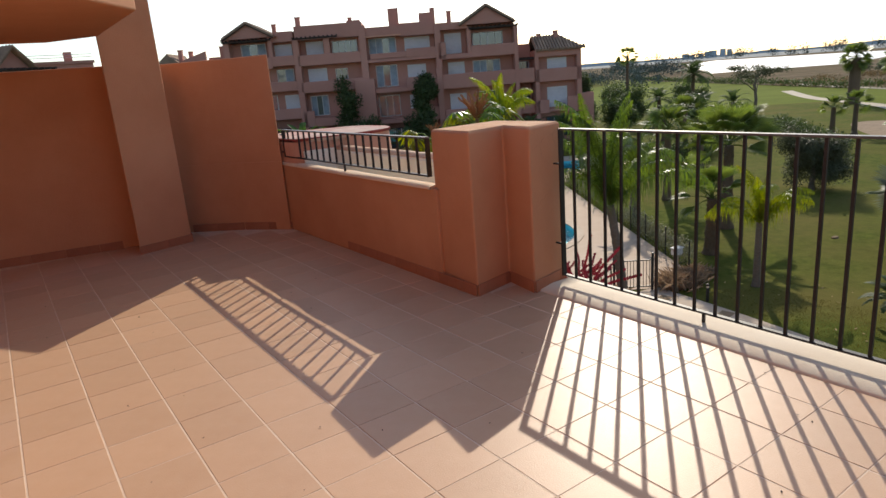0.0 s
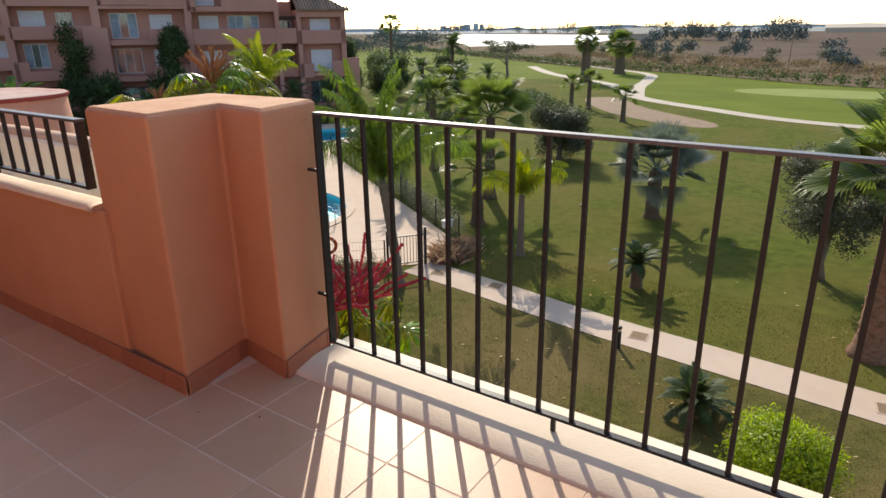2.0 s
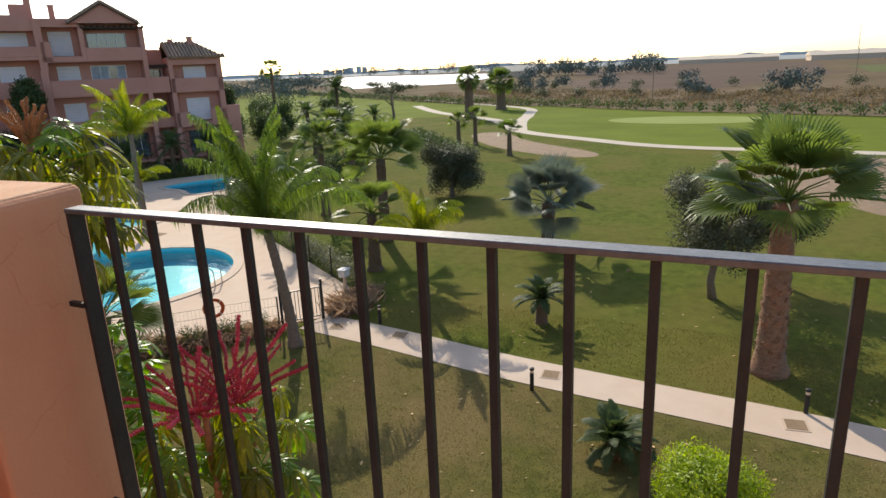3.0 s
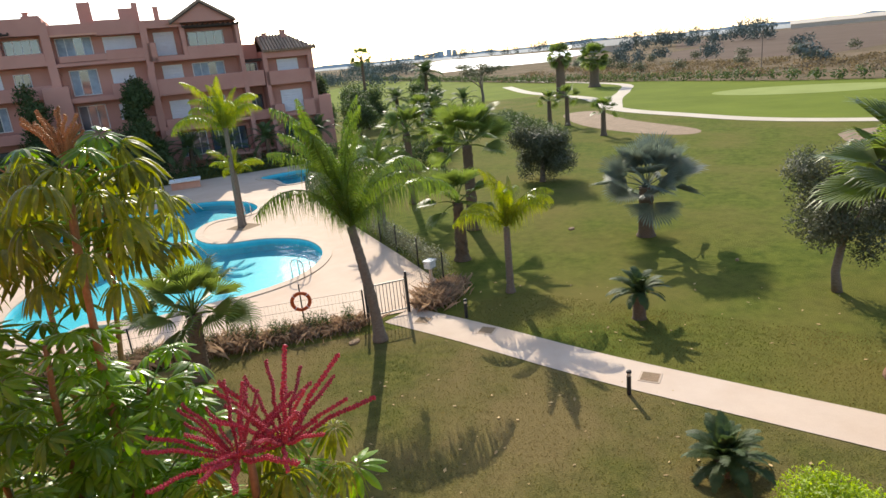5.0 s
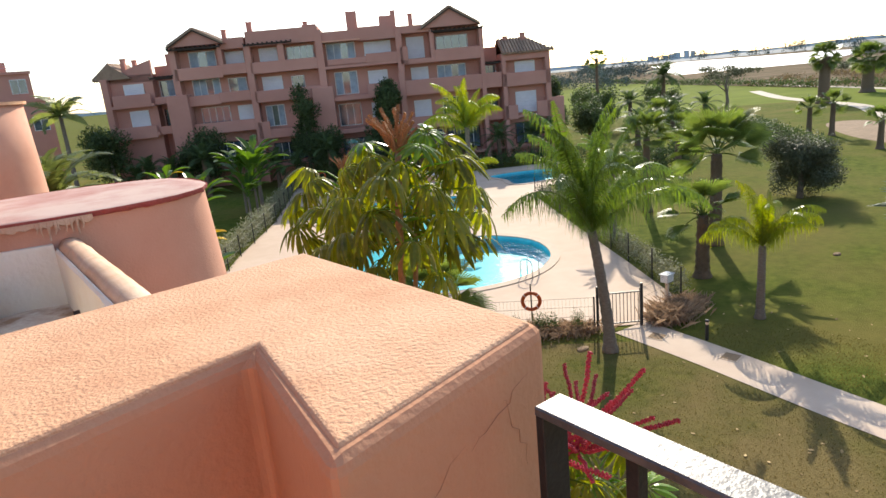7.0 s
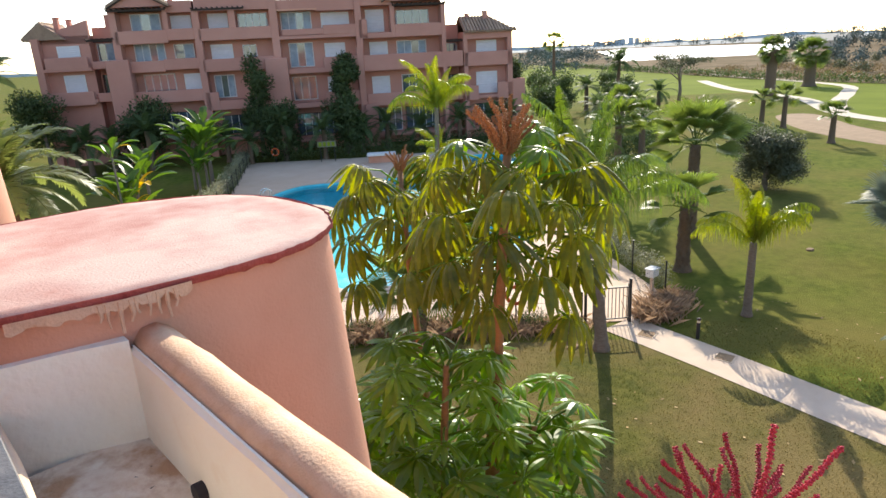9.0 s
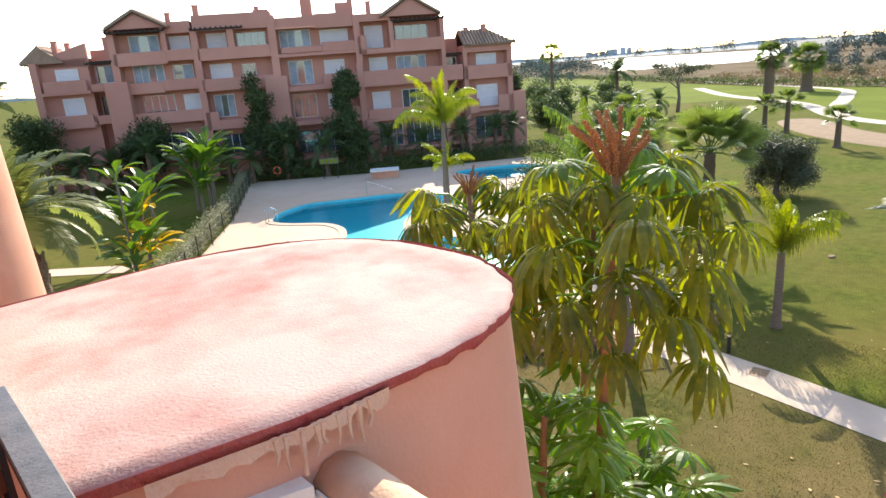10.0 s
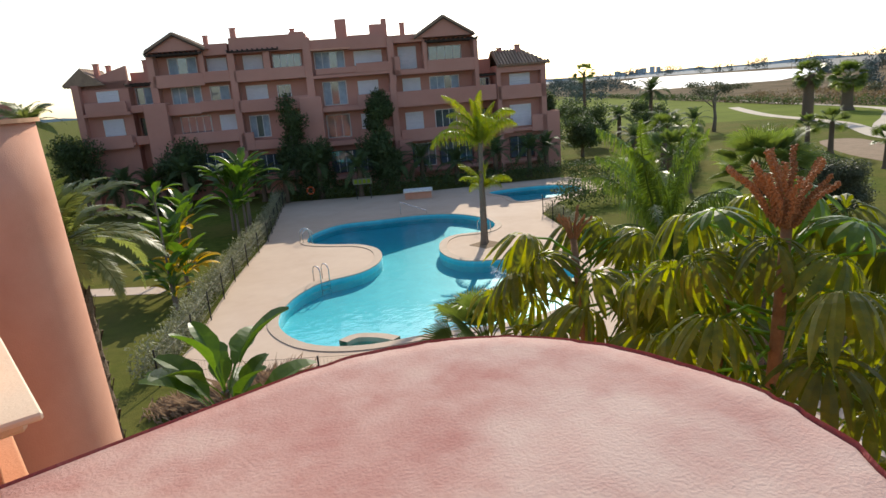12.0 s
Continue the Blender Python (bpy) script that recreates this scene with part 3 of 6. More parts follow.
pool, pool_b = ccw(pool), ccw(pool_b)
hole_a, hole_b = offset_loop(pool, 0.12), offset_loop(pool_b, 0.12)
setting("ground", sheet([(-900, -1500), (6000, -1500), (6000, 6000), (-900, 6000)], [hole_a, hole_b], G), LAWN,
        "mown lawn with dry patches reaching to the horizon", "lawn")
deck = [(9.3, 25.2), (13.5, 21.5), (18.8, 16.5), (20.0, 15.5), (22.8, 15.8), (25.6, 20.1), (30.3, 27.5), (35.2, 35.0), (40, 37.0), (48, 37), (49, 44),
        (36, 52), (28.3, 58.9), (20, 45.1), (14.7, 37.9), (10.0, 30.6), (8.0, 28.2)]
setting("pavement", sheet(deck, [hole_a, hole_b], G + 0.03), DECK, "sandy pink paving round the swimming pool", "paving")
for nm, lp, lab in (("pool_basin", pool, "turquoise mosaic basin of a free-form pool"), ("pool_basin_small", pool_b, "turquoise basin of a small pool")):
    b = Shape().prism(lp[::-1], G - 0.6, G + 0.02, top=False, bottom=False)
    bt = sheet(lp, [], G - 0.6)
    b.add(bt.v, bt.f)
    setting(nm, b, POOLTILE, lab, "swimming pool")
    w = setting("water", sheet(lp, [], G - 0.12), WATER, "clear turquoise pool water", "water")
    w.visible_shadow = False
    out, s, n = offset_loop(lp, 0.45), Shape(), len(lp)
    s.add([(x, y, G + 0.07) for x, y in lp] + [(x, y, G + 0.07) for x, y in out] + [(x, y, G + 0.02) for x, y in lp] + [(x, y, G + 0.02) for x, y in out],
          [q for i in range(n) for j in [(i + 1) % n] for q in ((i, n + i, n + j, j), (n + i, 3 * n + i, 3 * n + j, n + j), (i, j, 2 * n + j, 2 * n + i))])
    setting("coping", s, COPING, "raised sandy stone coping of the pool", "coping")

setting("path", ribbon(spline([(19.65, 15.6), (19.25, 12.3), (18.6, 8.2), (18.25, 4.5), (17.9, 0.5), (17.2, -6), (16.5, -14)], 6, False), 1.45, G + 0.02),
        PATHM, "pale concrete garden path", "path")
setting("ground_near", sheet([(3.6, -30), (15.5, -30), (16.5, -14), (17.2, -6), (17.9, 0.5), (18.25, 4.5), (18.6, 8.2), (19.25, 12.3), (19.4, 14.2), (18.2, 15.4), (13.2, 20.3), (9.0, 24.2), (3.6, 24.6)], [], G + 0.005),
        LAWN_DRY, "worn olive lawn with dry brown patches beside the path", "lawn")
setting("path_far", ribbon([(5, 46.2), (9.0, 42.8), (12.0, 39.6)], 1.3, G + 0.02), PATHM, "pale garden path across the lawn", "path")
cart = spline([(140, 72), (118, 56), (101, 38.6), (84, 28.7), (75, 18), (69, 8), (66, -9), (60, -30)], 6, False)
setting("fairway", sheet([(60, -30), (66, -9), (69, 8), (75, 18), (84, 28.7), (101, 38.6), (112, 48), (100, 62), (88, 70), (110, 110), (150, 150), (255, 205),
                          (165, 90), (145, 65), (130, 36), (114, 13), (106, -5), (92, -30)], [], G + 0.012), FAIRWAY, "smooth bright green fairway", "grass")
setting("green", sheet([(99 + 6 * math.cos(w), 9 + 11 * math.sin(w)) for w in [2 * math.pi * i / 28 for i in range(28)]], [], G + 0.024), GREEN, "pale closely mown putting green", "grass")
setting("cart_track", ribbon(cart, 2.2, G + 0.03), CART, "winding pale cart track on the golf course", "track")
setting("track_fork", ribbon(spline([(84, 28.7), (98, 33), (112, 36), (128, 42), (150, 66), (165, 82)], 5, False), 2.0, G + 0.034), CART, "pale cart track between fairways", "track")
setting("soil_patch", sheet(spline([(61, 15), (64.5, 15), (72.5, 23.5), (82, 30.5), (79, 33.5), (69, 27.5), (62.5, 20)], 4), [], G + 0.008), SOIL, "bare soil beside the cart track", "soil")
setting("soil_bank", sheet(spline([(40, -8), (46, -2), (60, 4), (64, -4), (58, -20), (44, -22)], 4), [], G + 0.008), SOIL, "bare sandy bank", "soil")
setting("scrub", sheet([(70, -60), (95, -30), (107, -5), (115, 13), (131, 36), (146, 65), (166, 90), (256, 206), (420, 420), (1500, 1800), (5900, 5900), (5900, -1400), (200, -1400)], [], G + 0.01),
        SCRUB, "dry brown scrubland beyond the golf course", "scrub")
setting("field", sheet([(190, 10), (330, -40), (430, 60), (300, 80), (215, 50)], [], G + 0.03), FIELD, "brown ploughed field", "field")
# Far plain: haze put into a pale grey ground colour.
FAR_PLAIN = mat("haze_tinted_plain", (0.30, 0.31, 0.30), (0.22, 0.235, 0.22), 0.006, 1.0, c3=(0.34, 0.32, 0.28), scale3=0.002, amount3=0.6)
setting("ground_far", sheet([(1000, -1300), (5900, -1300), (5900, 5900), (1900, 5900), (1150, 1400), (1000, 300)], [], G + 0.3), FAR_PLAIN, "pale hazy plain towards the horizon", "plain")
setting("field_brown", sheet([(330, -30), (700, -60), (900, 60), (640, 150), (380, 90)], [], G + 0.06), FIELD, "dark ploughed field towards the sheds", "field")
setting("field_crop", sheet([(285, -95), (420, -120), (440, -52), (300, -42)], [], G + 0.06), CROP, "green rows of crops on the plain", "field")
setting("lagoon", sheet([(292, 187), (330, 140), (650, 219), (760, 320), (930, 585), (700, 480)], [], G + 0.05), LAKE, "distant lagoon coloured white for its glare", "water")


# ---- apartment building across the pool ----
BO, BU, BN = Vector((45.4, 55.35)), Vector((-0.848, 0.530)), Vector((-0.530, -0.848))
BM = Matrix(((BU.x, BN.x, 0, BO.x), (BU.y, BN.y, 0, BO.y), (0, 0, 1, 0), (0, 0, 0, 1)))
apartments = thing("apartment_building", "four-storey terracotta apartment building with balconies and tiled gables", "building", BM)


def bbox(name, s0, s1, d0, d1, z0, z1, material=None, parent=None, label="", b=0.0):
    return part(name, Shape().box(s0, d0, z0, s1, d1, z1, b), material or BWALL, parent or apartments, label)


def window(s0, s1, z0, z1, d, kind, parent=None):
    """A window with its frame, panes or a closed shutter, standing in a recess."""
    fr = Shape()
    t = 0.07
    for a in ((s0, s0 + t, z0, z1), (s1 - t, s1, z0, z1), (s0 + t, s1 - t, z0, z0 + t), (s0 + t, s1 - t, z1 - t, z1)):
        fr.box(a[0], d, a[2], a[1], d + 0.08, a[3])
    w = part("window", fr, WHITE if kind != "dark" else TIMBER, parent or apartments)
    if kind == "shutter":
        n, sl, vs = 8, Shape(), []
        h = (z1 - z0 - 2 * t) / n
        for i in range(n):
            for zz, dd in ((z0 + t + i * h, 0.015), (z0 + t + i * h + 0.03, 0.05), (z0 + t + (i + 1) * h, 0.045)):
                vs += [(s0 + t, d + dd, zz), (s1 - t, d + dd, zz)]
        sl.add(vs, [(2 * i, 2 * i + 1, 2 * i + 3, 2 * i + 2) for i in range(len(vs) // 2 - 1)])
        part("shutter", sl, SHUTTER, w, "closed white roller shutter")
    else:
        n = max(2, round((s1 - s0) / 0.75))
        for i in range(n):
            a, c = s0 + t + (s1 - s0 - 2 * t) * i / n, s0 + t + (s1 - s0 - 2 * t) * (i + 1) / n
            part("pane", Shape().box(a + 0.03, d + 0.02, z0 + t, c - 0.03, d + 0.035, z1 - t), CURTAIN if (kind == "curtain" and i % 3 != 1) else GLASS, w)
            if i:
                part("mullion", Shape().box(a - 0.03, d + 0.01, z0 + t, a + 0.03, d + 0.07, z1 - t), WHITE, w)
    return w


def gable(s0, s1, za, ze, d0, d1, label):
    """A pitched roof of barrel tiles with a gable end towards the pool."""
    mid = (s0 + s1) / 2
    end = Shape().add([(s0 + 0.3, d1 - 0.3, ze - 0.1), (s1 - 0.3, d1 - 0.3, ze - 0.1), (mid, d1 - 0.3, za - 0.18),
                       (s0 + 0.3, d0, ze - 0.1), (s1 - 0.3, d0, ze - 0.1), (mid, d0, za - 0.18)], [(0, 1, 2), (5, 4, 3), (0, 2, 5, 3), (2, 1, 4, 5), (1, 0, 3, 4)])
    part("gable_wall", end, BWALL, apartments)
    for sa in (s0, s1):
        r = Shape()
        n = int((d1 - d0) / 0.3)
        lo, hi = Vector((sa, 0, ze)), Vector((mid, 0, za))
        for i in range(n):
            y = d0 + (i + 0.5) * (d1 - d0) / n
            r.tube([(lo.x, y, lo.z), (hi.x, y, hi.z)], 0.13, 5)
        r.add([(lo.x, d0, lo.z - 0.02), (lo.x, d1, lo.z - 0.02), (hi.x, d1, hi.z - 0.02), (hi.x, d0, hi.z - 0.02),
               (lo.x, d0, lo.z - 0.14), (lo.x, d1, lo.z - 0.14), (hi.x, d1, hi.z - 0.14), (hi.x, d0, hi.z - 0.14)],
              [(0, 1, 2, 3), (7, 6, 5, 4), (0, 4, 5, 1), (1, 5, 6, 2), (2, 6, 7, 3)])
        tagged(part("roof", r, ROOF, apartments, label), kind="stuff")
        part("eave", Shape().add([(lo.x, d1 - 0.02, lo.z - 0.26), (hi.x, d1 - 0.02, hi.z - 0.26), (hi.x, d1 - 0.02, hi.z - 0.1), (lo.x, d1 - 0.02, lo.z - 0.1),
                                  (lo.x, d1 - 0.1, lo.z - 0.26), (hi.x, d1 - 0.1, hi.z - 0.26), (hi.x, d1 - 0.1, hi.z - 0.1), (lo.x, d1 - 0.1, lo.z - 0.1)],
                                 [(0, 1, 2, 3), (7, 6, 5, 4), (0, 4, 5, 1), (3, 2, 6, 7)]), TIMBER, apartments)


def pergola(s0, s1, z, d0, d1):
    p = part("pergola", Shape().box(s0, d1 - 0.1, z - 0.16, s1, d1, z).box(s0, d0, z - 0.16, s1, d0 + 0.1, z), TIMBER, apartments, "dark timber pergola")
    n = int((s1 - s0) / 0.45)
    me = Shape().box(0, d0 - 0.1, 0, 0.08, d1 + 0.25, 0.1).mesh("rafter", TIMBER)
    for i in range(n + 1):
        part("rafter", me, TIMBER, p, m=pose(s0 + i * (s1 - s0 - 0.08) / n, 0, z))


def chimney(s, d, z0, z1, w=0.5, dd=0.5):
    c = bbox("chimney", s - w / 2, s + w / 2, d - dd / 2, d + dd / 2, z0, z1)
    part("chimney_cap", Shape().box(s - w / 2 - 0.06, d - dd / 2 - 0.06, z1, s + w / 2 + 0.06, d + dd / 2 + 0.06, z1 + 0.08), BWALL, c)


def bay(s0, s1, zs, roof, back=-1.6, parapets=(), wins=(), front=0.0):
    """One bay of the facade: a back wall, floor slabs, balcony fronts and windows."""
    bbox("wall", s0, s1, back - 6, back, G, roof, label="")
    for z in zs:
        bbox("floor_slab", s0, s1, back, front - 0.02, z - 0.28, z)
    for a, c, z0, z1 in parapets:
        bbox("balcony", a, c, front - 0.18, front, z0, z1, b=0.03)
    for a, c, z0, z1, kind in wins:
        window(a, c, z0, z1, back + 0.01, kind)


# right-hand lower block
bay(-10.0, -5.0, (0.45, -2.75, -5.9), 3.45, -1.0,
    [(-10.0, -5.0, 0.15, 1.5), (-10.0, -8.4, -3.2, -1.55), (-6.4, -5.0, -3.2, -1.75)],
    [(-8.6, -6.5, 0.6, 2.6, "shutter"), (-8.6, -6.4, -2.6, -0.45, "shutter"), (-8.8, -6.2, -5.8, -3.6, "dark")])
bbox("pier", -10.0, -9.5, -1.0, 0.0, G, 3.45)
bbox("balcony", -11.3, -10.0, -0.2, 0.0, G, -1.3, b=0.03)
bbox("balcony", -11.3, -11.1, -3.0, -0.2, G, -1.3, b=0.03)
bbox("pier", -5.4, -5.0, -1.0, 0.0, G, 3.45)
bbox("wall", -9.5, -5.4, -1.0, 0.0, 2.75, 3.45)
rf = Shape()
for i in range(17):
    s = -10.25 + i * 0.315
    top = min(1.0, max(0.15, (s + 10.25) / 2.2))
    rf.tube([(s, 0.35, 3.42), (s, 0.35 - 2.6 * top, 3.42 + 1.5 * top)], 0.16, 6)
rf.add([(-10.4, 0.4, 3.38), (-5.0, 0.4, 3.38), (-5.0, -2.3, 4.95), (-8.2, -2.3, 4.95), (-10.4, -5.0, 3.38), (-5.0, -5.0, 3.38)],
       [(0, 1, 2, 3), (0, 3, 4), (3, 2, 5, 4)])
tagged(part("roof", rf, ROOF, apartments, "weathered barrel-tile roof"), kind="stuff")
chimney(-7.7, -1.9, 4.3, 5.35, 0.45)
chimney(-5.9, -2.2, 4.5, 5.15, 0.4)
# recessed link
bay(-5.0, -3.1, (0.45, -2.75, -5.9), 4.3, -2.6, [(-5.0, -3.1, 0.15, 0.6), (-5.0, -3.1, -3.1, -2.1)],
    [(-4.8, -3.3, 0.55, 2.5, "glass"), (-4.8, -3.4, -2.6, -0.6, "dark")], -0.9)
pergola(-5.3, -3.0, 2.75, -2.4, -0.4)
# bay under the right gable
bay(-3.1, 5.4, (3.55, 0.5, -2.6, -5.9), 6.95, -1.7,
    [(-3.0, 1.75, 3.28, 4.45), (2.1, 5.2, 3.3, 3.75), (4.4, 5.3, 3.3, 5.0), (1.75, 2.1, 3.28, 5.1), (-4.9, 5.0, 0.25, 1.72), (-1.0, 4.9, -3.15, -1.95)],
    [(-1.9, 1.4, 3.7, 5.8, "glass"), (2.6, 4.4, 3.85, 5.95, "shutter"), (-1.5, 1.5, 0.6, 2.95, "curtain"), (2.4, 4.2, 0.6, 2.95, "shutter"),
     (2.4, 4.2, -2.5, -0.35, "shutter"), (-1.0, 1.2, -2.5, -0.3, "glass"), (-2.5, 1.0, -5.8, -3.5, "dark"), (1.4, 4.2, -5.8, -3.5, "glass")])
bbox("pier", 5.0, 5.6, -1.7, 0.2, G, 2.6)
bbox("pier", 4.9, 5.5, -1.7, 0.0, 2.6, 6.9)
bbox("pier", -3.25, -2.85, -1.7, 0.05, G, 6.2)
bbox("pier", 1.7, 2.1, -1.7, -0.1, 3.3, 6.4)
bbox("pier", 4.0, 5.2, 0.2, 0.6, G, -2.9)
bbox("wall", 2.0, 5.4, -1.7, -0.1, 6.25, 6.95)
gable(2.9, -2.9, 8.4, 6.65, -6, 0.5, "weathered brown barrel-tile gable roof")
pergola(-3.3, 1.9, 6.25, -1.5, 0.2)
chimney(3.7, -2.5, 6.9, 8.2, 0.45)
bbox("chimney", 5.2, 6.9, -3.2, -2.4, 6.9, 8.3)
bbox("chimney", 5.2, 5.7, -3.2, -2.4, 8.3, 8.75)
# middle bay
bay(5.4, 13.0, (3.8, 0.75, -2.4, -5.9), 7.05, -1.5,
    [(5.5, 8.6, 3.8, 4.65), (8.6, 12.4, 3.85, 4.4), (5.6, 8.8, 0.35, 1.75), (8.8, 12.2, 0.35, 0.8), (5.6, 8.9, -2.9, -1.5), (8.9, 12.2, -2.9, -2.4)],
    [(9.6, 12.5, 4.4, 6.0, "curtain"), (6.0, 8.7, 4.5, 5.85, "shutter"), (9.7, 12.0, 0.95, 3.2, "curtain"), (6.6, 8.6, 1.0, 3.05, "shutter"),
     (9.7, 12.0, -2.2, 0.05, "glass"), (6.6, 8.6, -2.2, -0.1, "shutter"), (7.0, 12.0, -5.7, -3.5, "dark")])
bbox("wall", 5.5, 9.2, -1.48, -0.2, 5.95, 7.05)
bbox("wall", 9.2, 13.0, -1.48, -0.25, 6.15, 7.05)
bbox("tower", 12.2, 14.3, -1.5, 0.55, G, 1.9, b=0.05)
bbox("pier", 12.7, 13.4, -1.5, -0.05, 1.9, 7.3)
bbox("awning", 9.0, 12.8, -1.5, -0.05, 6.05, 6.2, PLASTER_PINK)
bbox("chimney", 9.1, 10.2, -3.4, -2.6, 7.0, 9.0)
bbox("parapet", 5.4, 9.1, -1.9, -1.7, 7.05, 7.35)
# bay with pergola
bay(13.0, 20.2, (4.0, 1.25, -1.7, -5.2), 7.7, -1.4,
    [(13.4, 19.9, 3.72, 4.8), (13.4, 19.9, 0.95, 2.08), (18.9, 20.1, -2.6, -0.9), (13.6, 18.9, -2.6, -1.9)],
    [(13.7, 16.4, 4.5, 6.05, "glass"), (17.3, 19.1, 4.6, 6.15, "shutter"), (15.0, 16.3, 1.5, 3.25, "glass"), (17.2, 19.2, 1.5, 3.4, "shutter"),
     (17.4, 19.3, -1.5, 0.6, "curtain"), (14.0, 19.0, -5.0, -3.2, "dark")])
bbox("wall", 13.0, 20.0, -1.38, -0.15, 6.3, 7.7)
bbox("pier", 16.5, 17.1, -1.4, -0.05, 3.8, 6.4)
bbox("pier", 19.7, 20.3, -1.4, 0.0, G, 6.4)
pergola(15.6, 20.2, 6.5, -1.2, 0.4)
chimney(19.8, -2.3, 7.6, 8.7, 0.5)
chimney(14.3, -2.5, 7.6, 8.3, 0.4)
bbox("parapet", 13.2, 14.6, -2.0, -1.5, 7.7, 8.0)
# bay under the left gable
bay(20.2, 27.4, (4.2, 1.6, -1.2, -4.8), 7.25, -1.4,
    [(20.3, 22.6, 3.9, 4.9), (22.6, 27.2, 3.7, 4.85), (20.3, 23.3, 1.35, 2.3), (23.3, 27.2, 1.2, 2.2), (20.3, 27.0, -1.6, -0.5)],
    [(23.3, 25.9, 4.7, 6.35, "curtain"), (20.6, 22.4, 4.7, 6.1, "shutter"), (23.3, 26.0, 1.9, 3.75, "curtain"), (20.7, 22.5, 2.1, 3.6, "curtain"),
     (22.8, 25.6, -1.0, 1.0, "glass"), (20.5, 22.0, -0.9, 0.9, "shutter"), (21.5, 26.0, -4.6, -2.6, "dark")])
bbox("wall", 20.2, 22.6, -1.38, -0.2, 6.3, 7.3)
bbox("pier", 22.4, 22.8, -1.4, -0.02, 3.9, 6.9)
bbox("pier", 26.8, 27.4, -1.4, 0.0, G, 6.9)
bbox("tower", 26.2, 28.2, -1.0, 0.7, G, 2.4, b=0.05)
gable(27.3, 22.1, 8.4, 6.95, -6, 0.5, "weathered brown barrel-tile gable roof")
pergola(22.4, 27.4, 6.65, -1.2, 0.4)
chimney(22.4, -2.5, 7.2, 8.2, 0.4)
# lower block at the far end
bay(27.4, 29.6, (2.0, -0.9, -4.6), 5.4, -2.2, [(27.6, 29.6, 1.8, 2.4), (27.6, 29.6, -1.2, -0.4)], [(27.9, 29.4, 2.4, 4.0, "curtain"), (27.9, 29.4, -0.6, 1.2, "dark")], -0.4)
pergola(27.3, 29.6, 4.25, -2.0, 0.0)
bay(29.6, 34.2, (1.9, -0.9, -4.6), 4.7, -0.8, [(29.8, 33.4, 1.75, 2.85), (29.8, 33.8, -1.4, -0.2)],
    [(30.5, 32.4, 2.3, 3.85, "shutter"), (30.5, 32.3, -0.4, 1.3, "shutter")])
part("wall", Shape().add([(29.5, -0.8, 4.0), (33.9, -0.8, 4.0), (33.9, -0.8, 4.65), (29.5, -0.8, 6.0), (29.5, -1.2, 4.0), (33.9, -1.2, 4.0), (33.9, -1.2, 4.65), (29.5, -1.2, 6.0)],
                         [(3, 2, 1, 0), (4, 5, 6, 7), (0, 4, 7, 3), (3, 7, 6, 2), (2, 6, 5, 1)]), BWALL, apartments)
bbox("pier", 33.6, 34.2, -1.0, 0.0, G, 4.5)
rf = Shape()
for i in range(10):
    y = -6 + i * 0.6
    rf.tube([(35.0, y, 4.45), (33.2, y, 5.9)], 0.2, 6)
rf.add([(35.0, -6, 4.4), (35.0, -0.3, 4.4), (33.2, -0.3, 5.85), (33.2, -6, 5.85), (31.4, -0.3, 4.4), (31.4, -6, 4.4)], [(0, 1, 2, 3), (3, 2, 4, 5), (1, 4, 2)])
tagged(part("roof", rf, ROOF, apartments, "weathered barrel-tile roof"), kind="stuff")
chimney(32.4, -2.0, 5.2, 6.3, 0.4)
chimney(31.4, -2.2, 5.2, 6.1, 0.35)
chimney(28.2, -2.6, 5.3, 6.4, 0.4)
ant = Shape().tube([(9.2, -3, 9.0), (9.2, -3, 11.2)], 0.035, 5)
for z in (10.2, 10.6, 11.0):
    ant.tube([(8.9, -3, z), (9.5, -3, z)], 0.02, 4)
part("aerial", ant, STEEL, apartments, "thin television aerial")

# neighbouring house behind the left end
house = thing("neighbour_house", "terracotta house with roof terrace beyond the palms", "house", pose(8.0, 92, 0))
part("wall", Shape().box(-14, -6, G, 5.4, 6, 3.3).box(-14, -5.8, 3.3, 4.2, 6, 6.2), BWALL, house)
part("parapet", Shape().box(-14.2, -6.0, 6.2, 4.35, -5.6, 6.5), BWALL, house)
part("parapet", Shape().box(-14, -6.2, 3.3, 5.6, -5.85, 3.65), BWALL, house)
part("chimney", Shape().box(1.6, -4, 6.2, 2.4, -3.2, 7.6), BWALL, house)
for z in (6.9, 7.2):
    part("roof_rail", Shape().tube([(-13, -5.7, z), (4.2, -5.7, z)], 0.03, 5), STEEL, house)
for x, z, d in ((3.0, 4.2, -5.8), (0.2, 4.2, -5.8), (4.2, 0.2, -6.0), (2.0, 0.2, -6.0)):
    w = part("window", Shape().box(x - 0.75, d - 0.05, z, x + 0.75, d + 0.02, z + 1.5), WHITE, house)
    for k in (-1, 1):
        part("pane", Shape().box(x + 0.36 * k - 0.31, d - 0.07, z + 0.08, x + 0.36 * k + 0.31, d - 0.052, z + 1.42), GLASS, w)
house2 = thing("tiled_house", "pale terracotta house with a tiled gable and a dark pergola", "house", pose(2.5, 42, 0, 0, 0, 28))
part("wall", Shape().box(-2.6, 0.3, G, 0.85, 6, 3.7), BWALL, house2)
part("gable_wall", Shape().add([(-0.85, 0.3, 3.7), (0.85, 0.3, 3.7), (0, 0.3, 4.62), (-0.85, 6, 3.7), (0.85, 6, 3.7), (0, 6, 4.62)], [(0, 1, 2), (5, 4, 3), (0, 2, 5, 3), (2, 1, 4, 5)]), BWALL, house2)
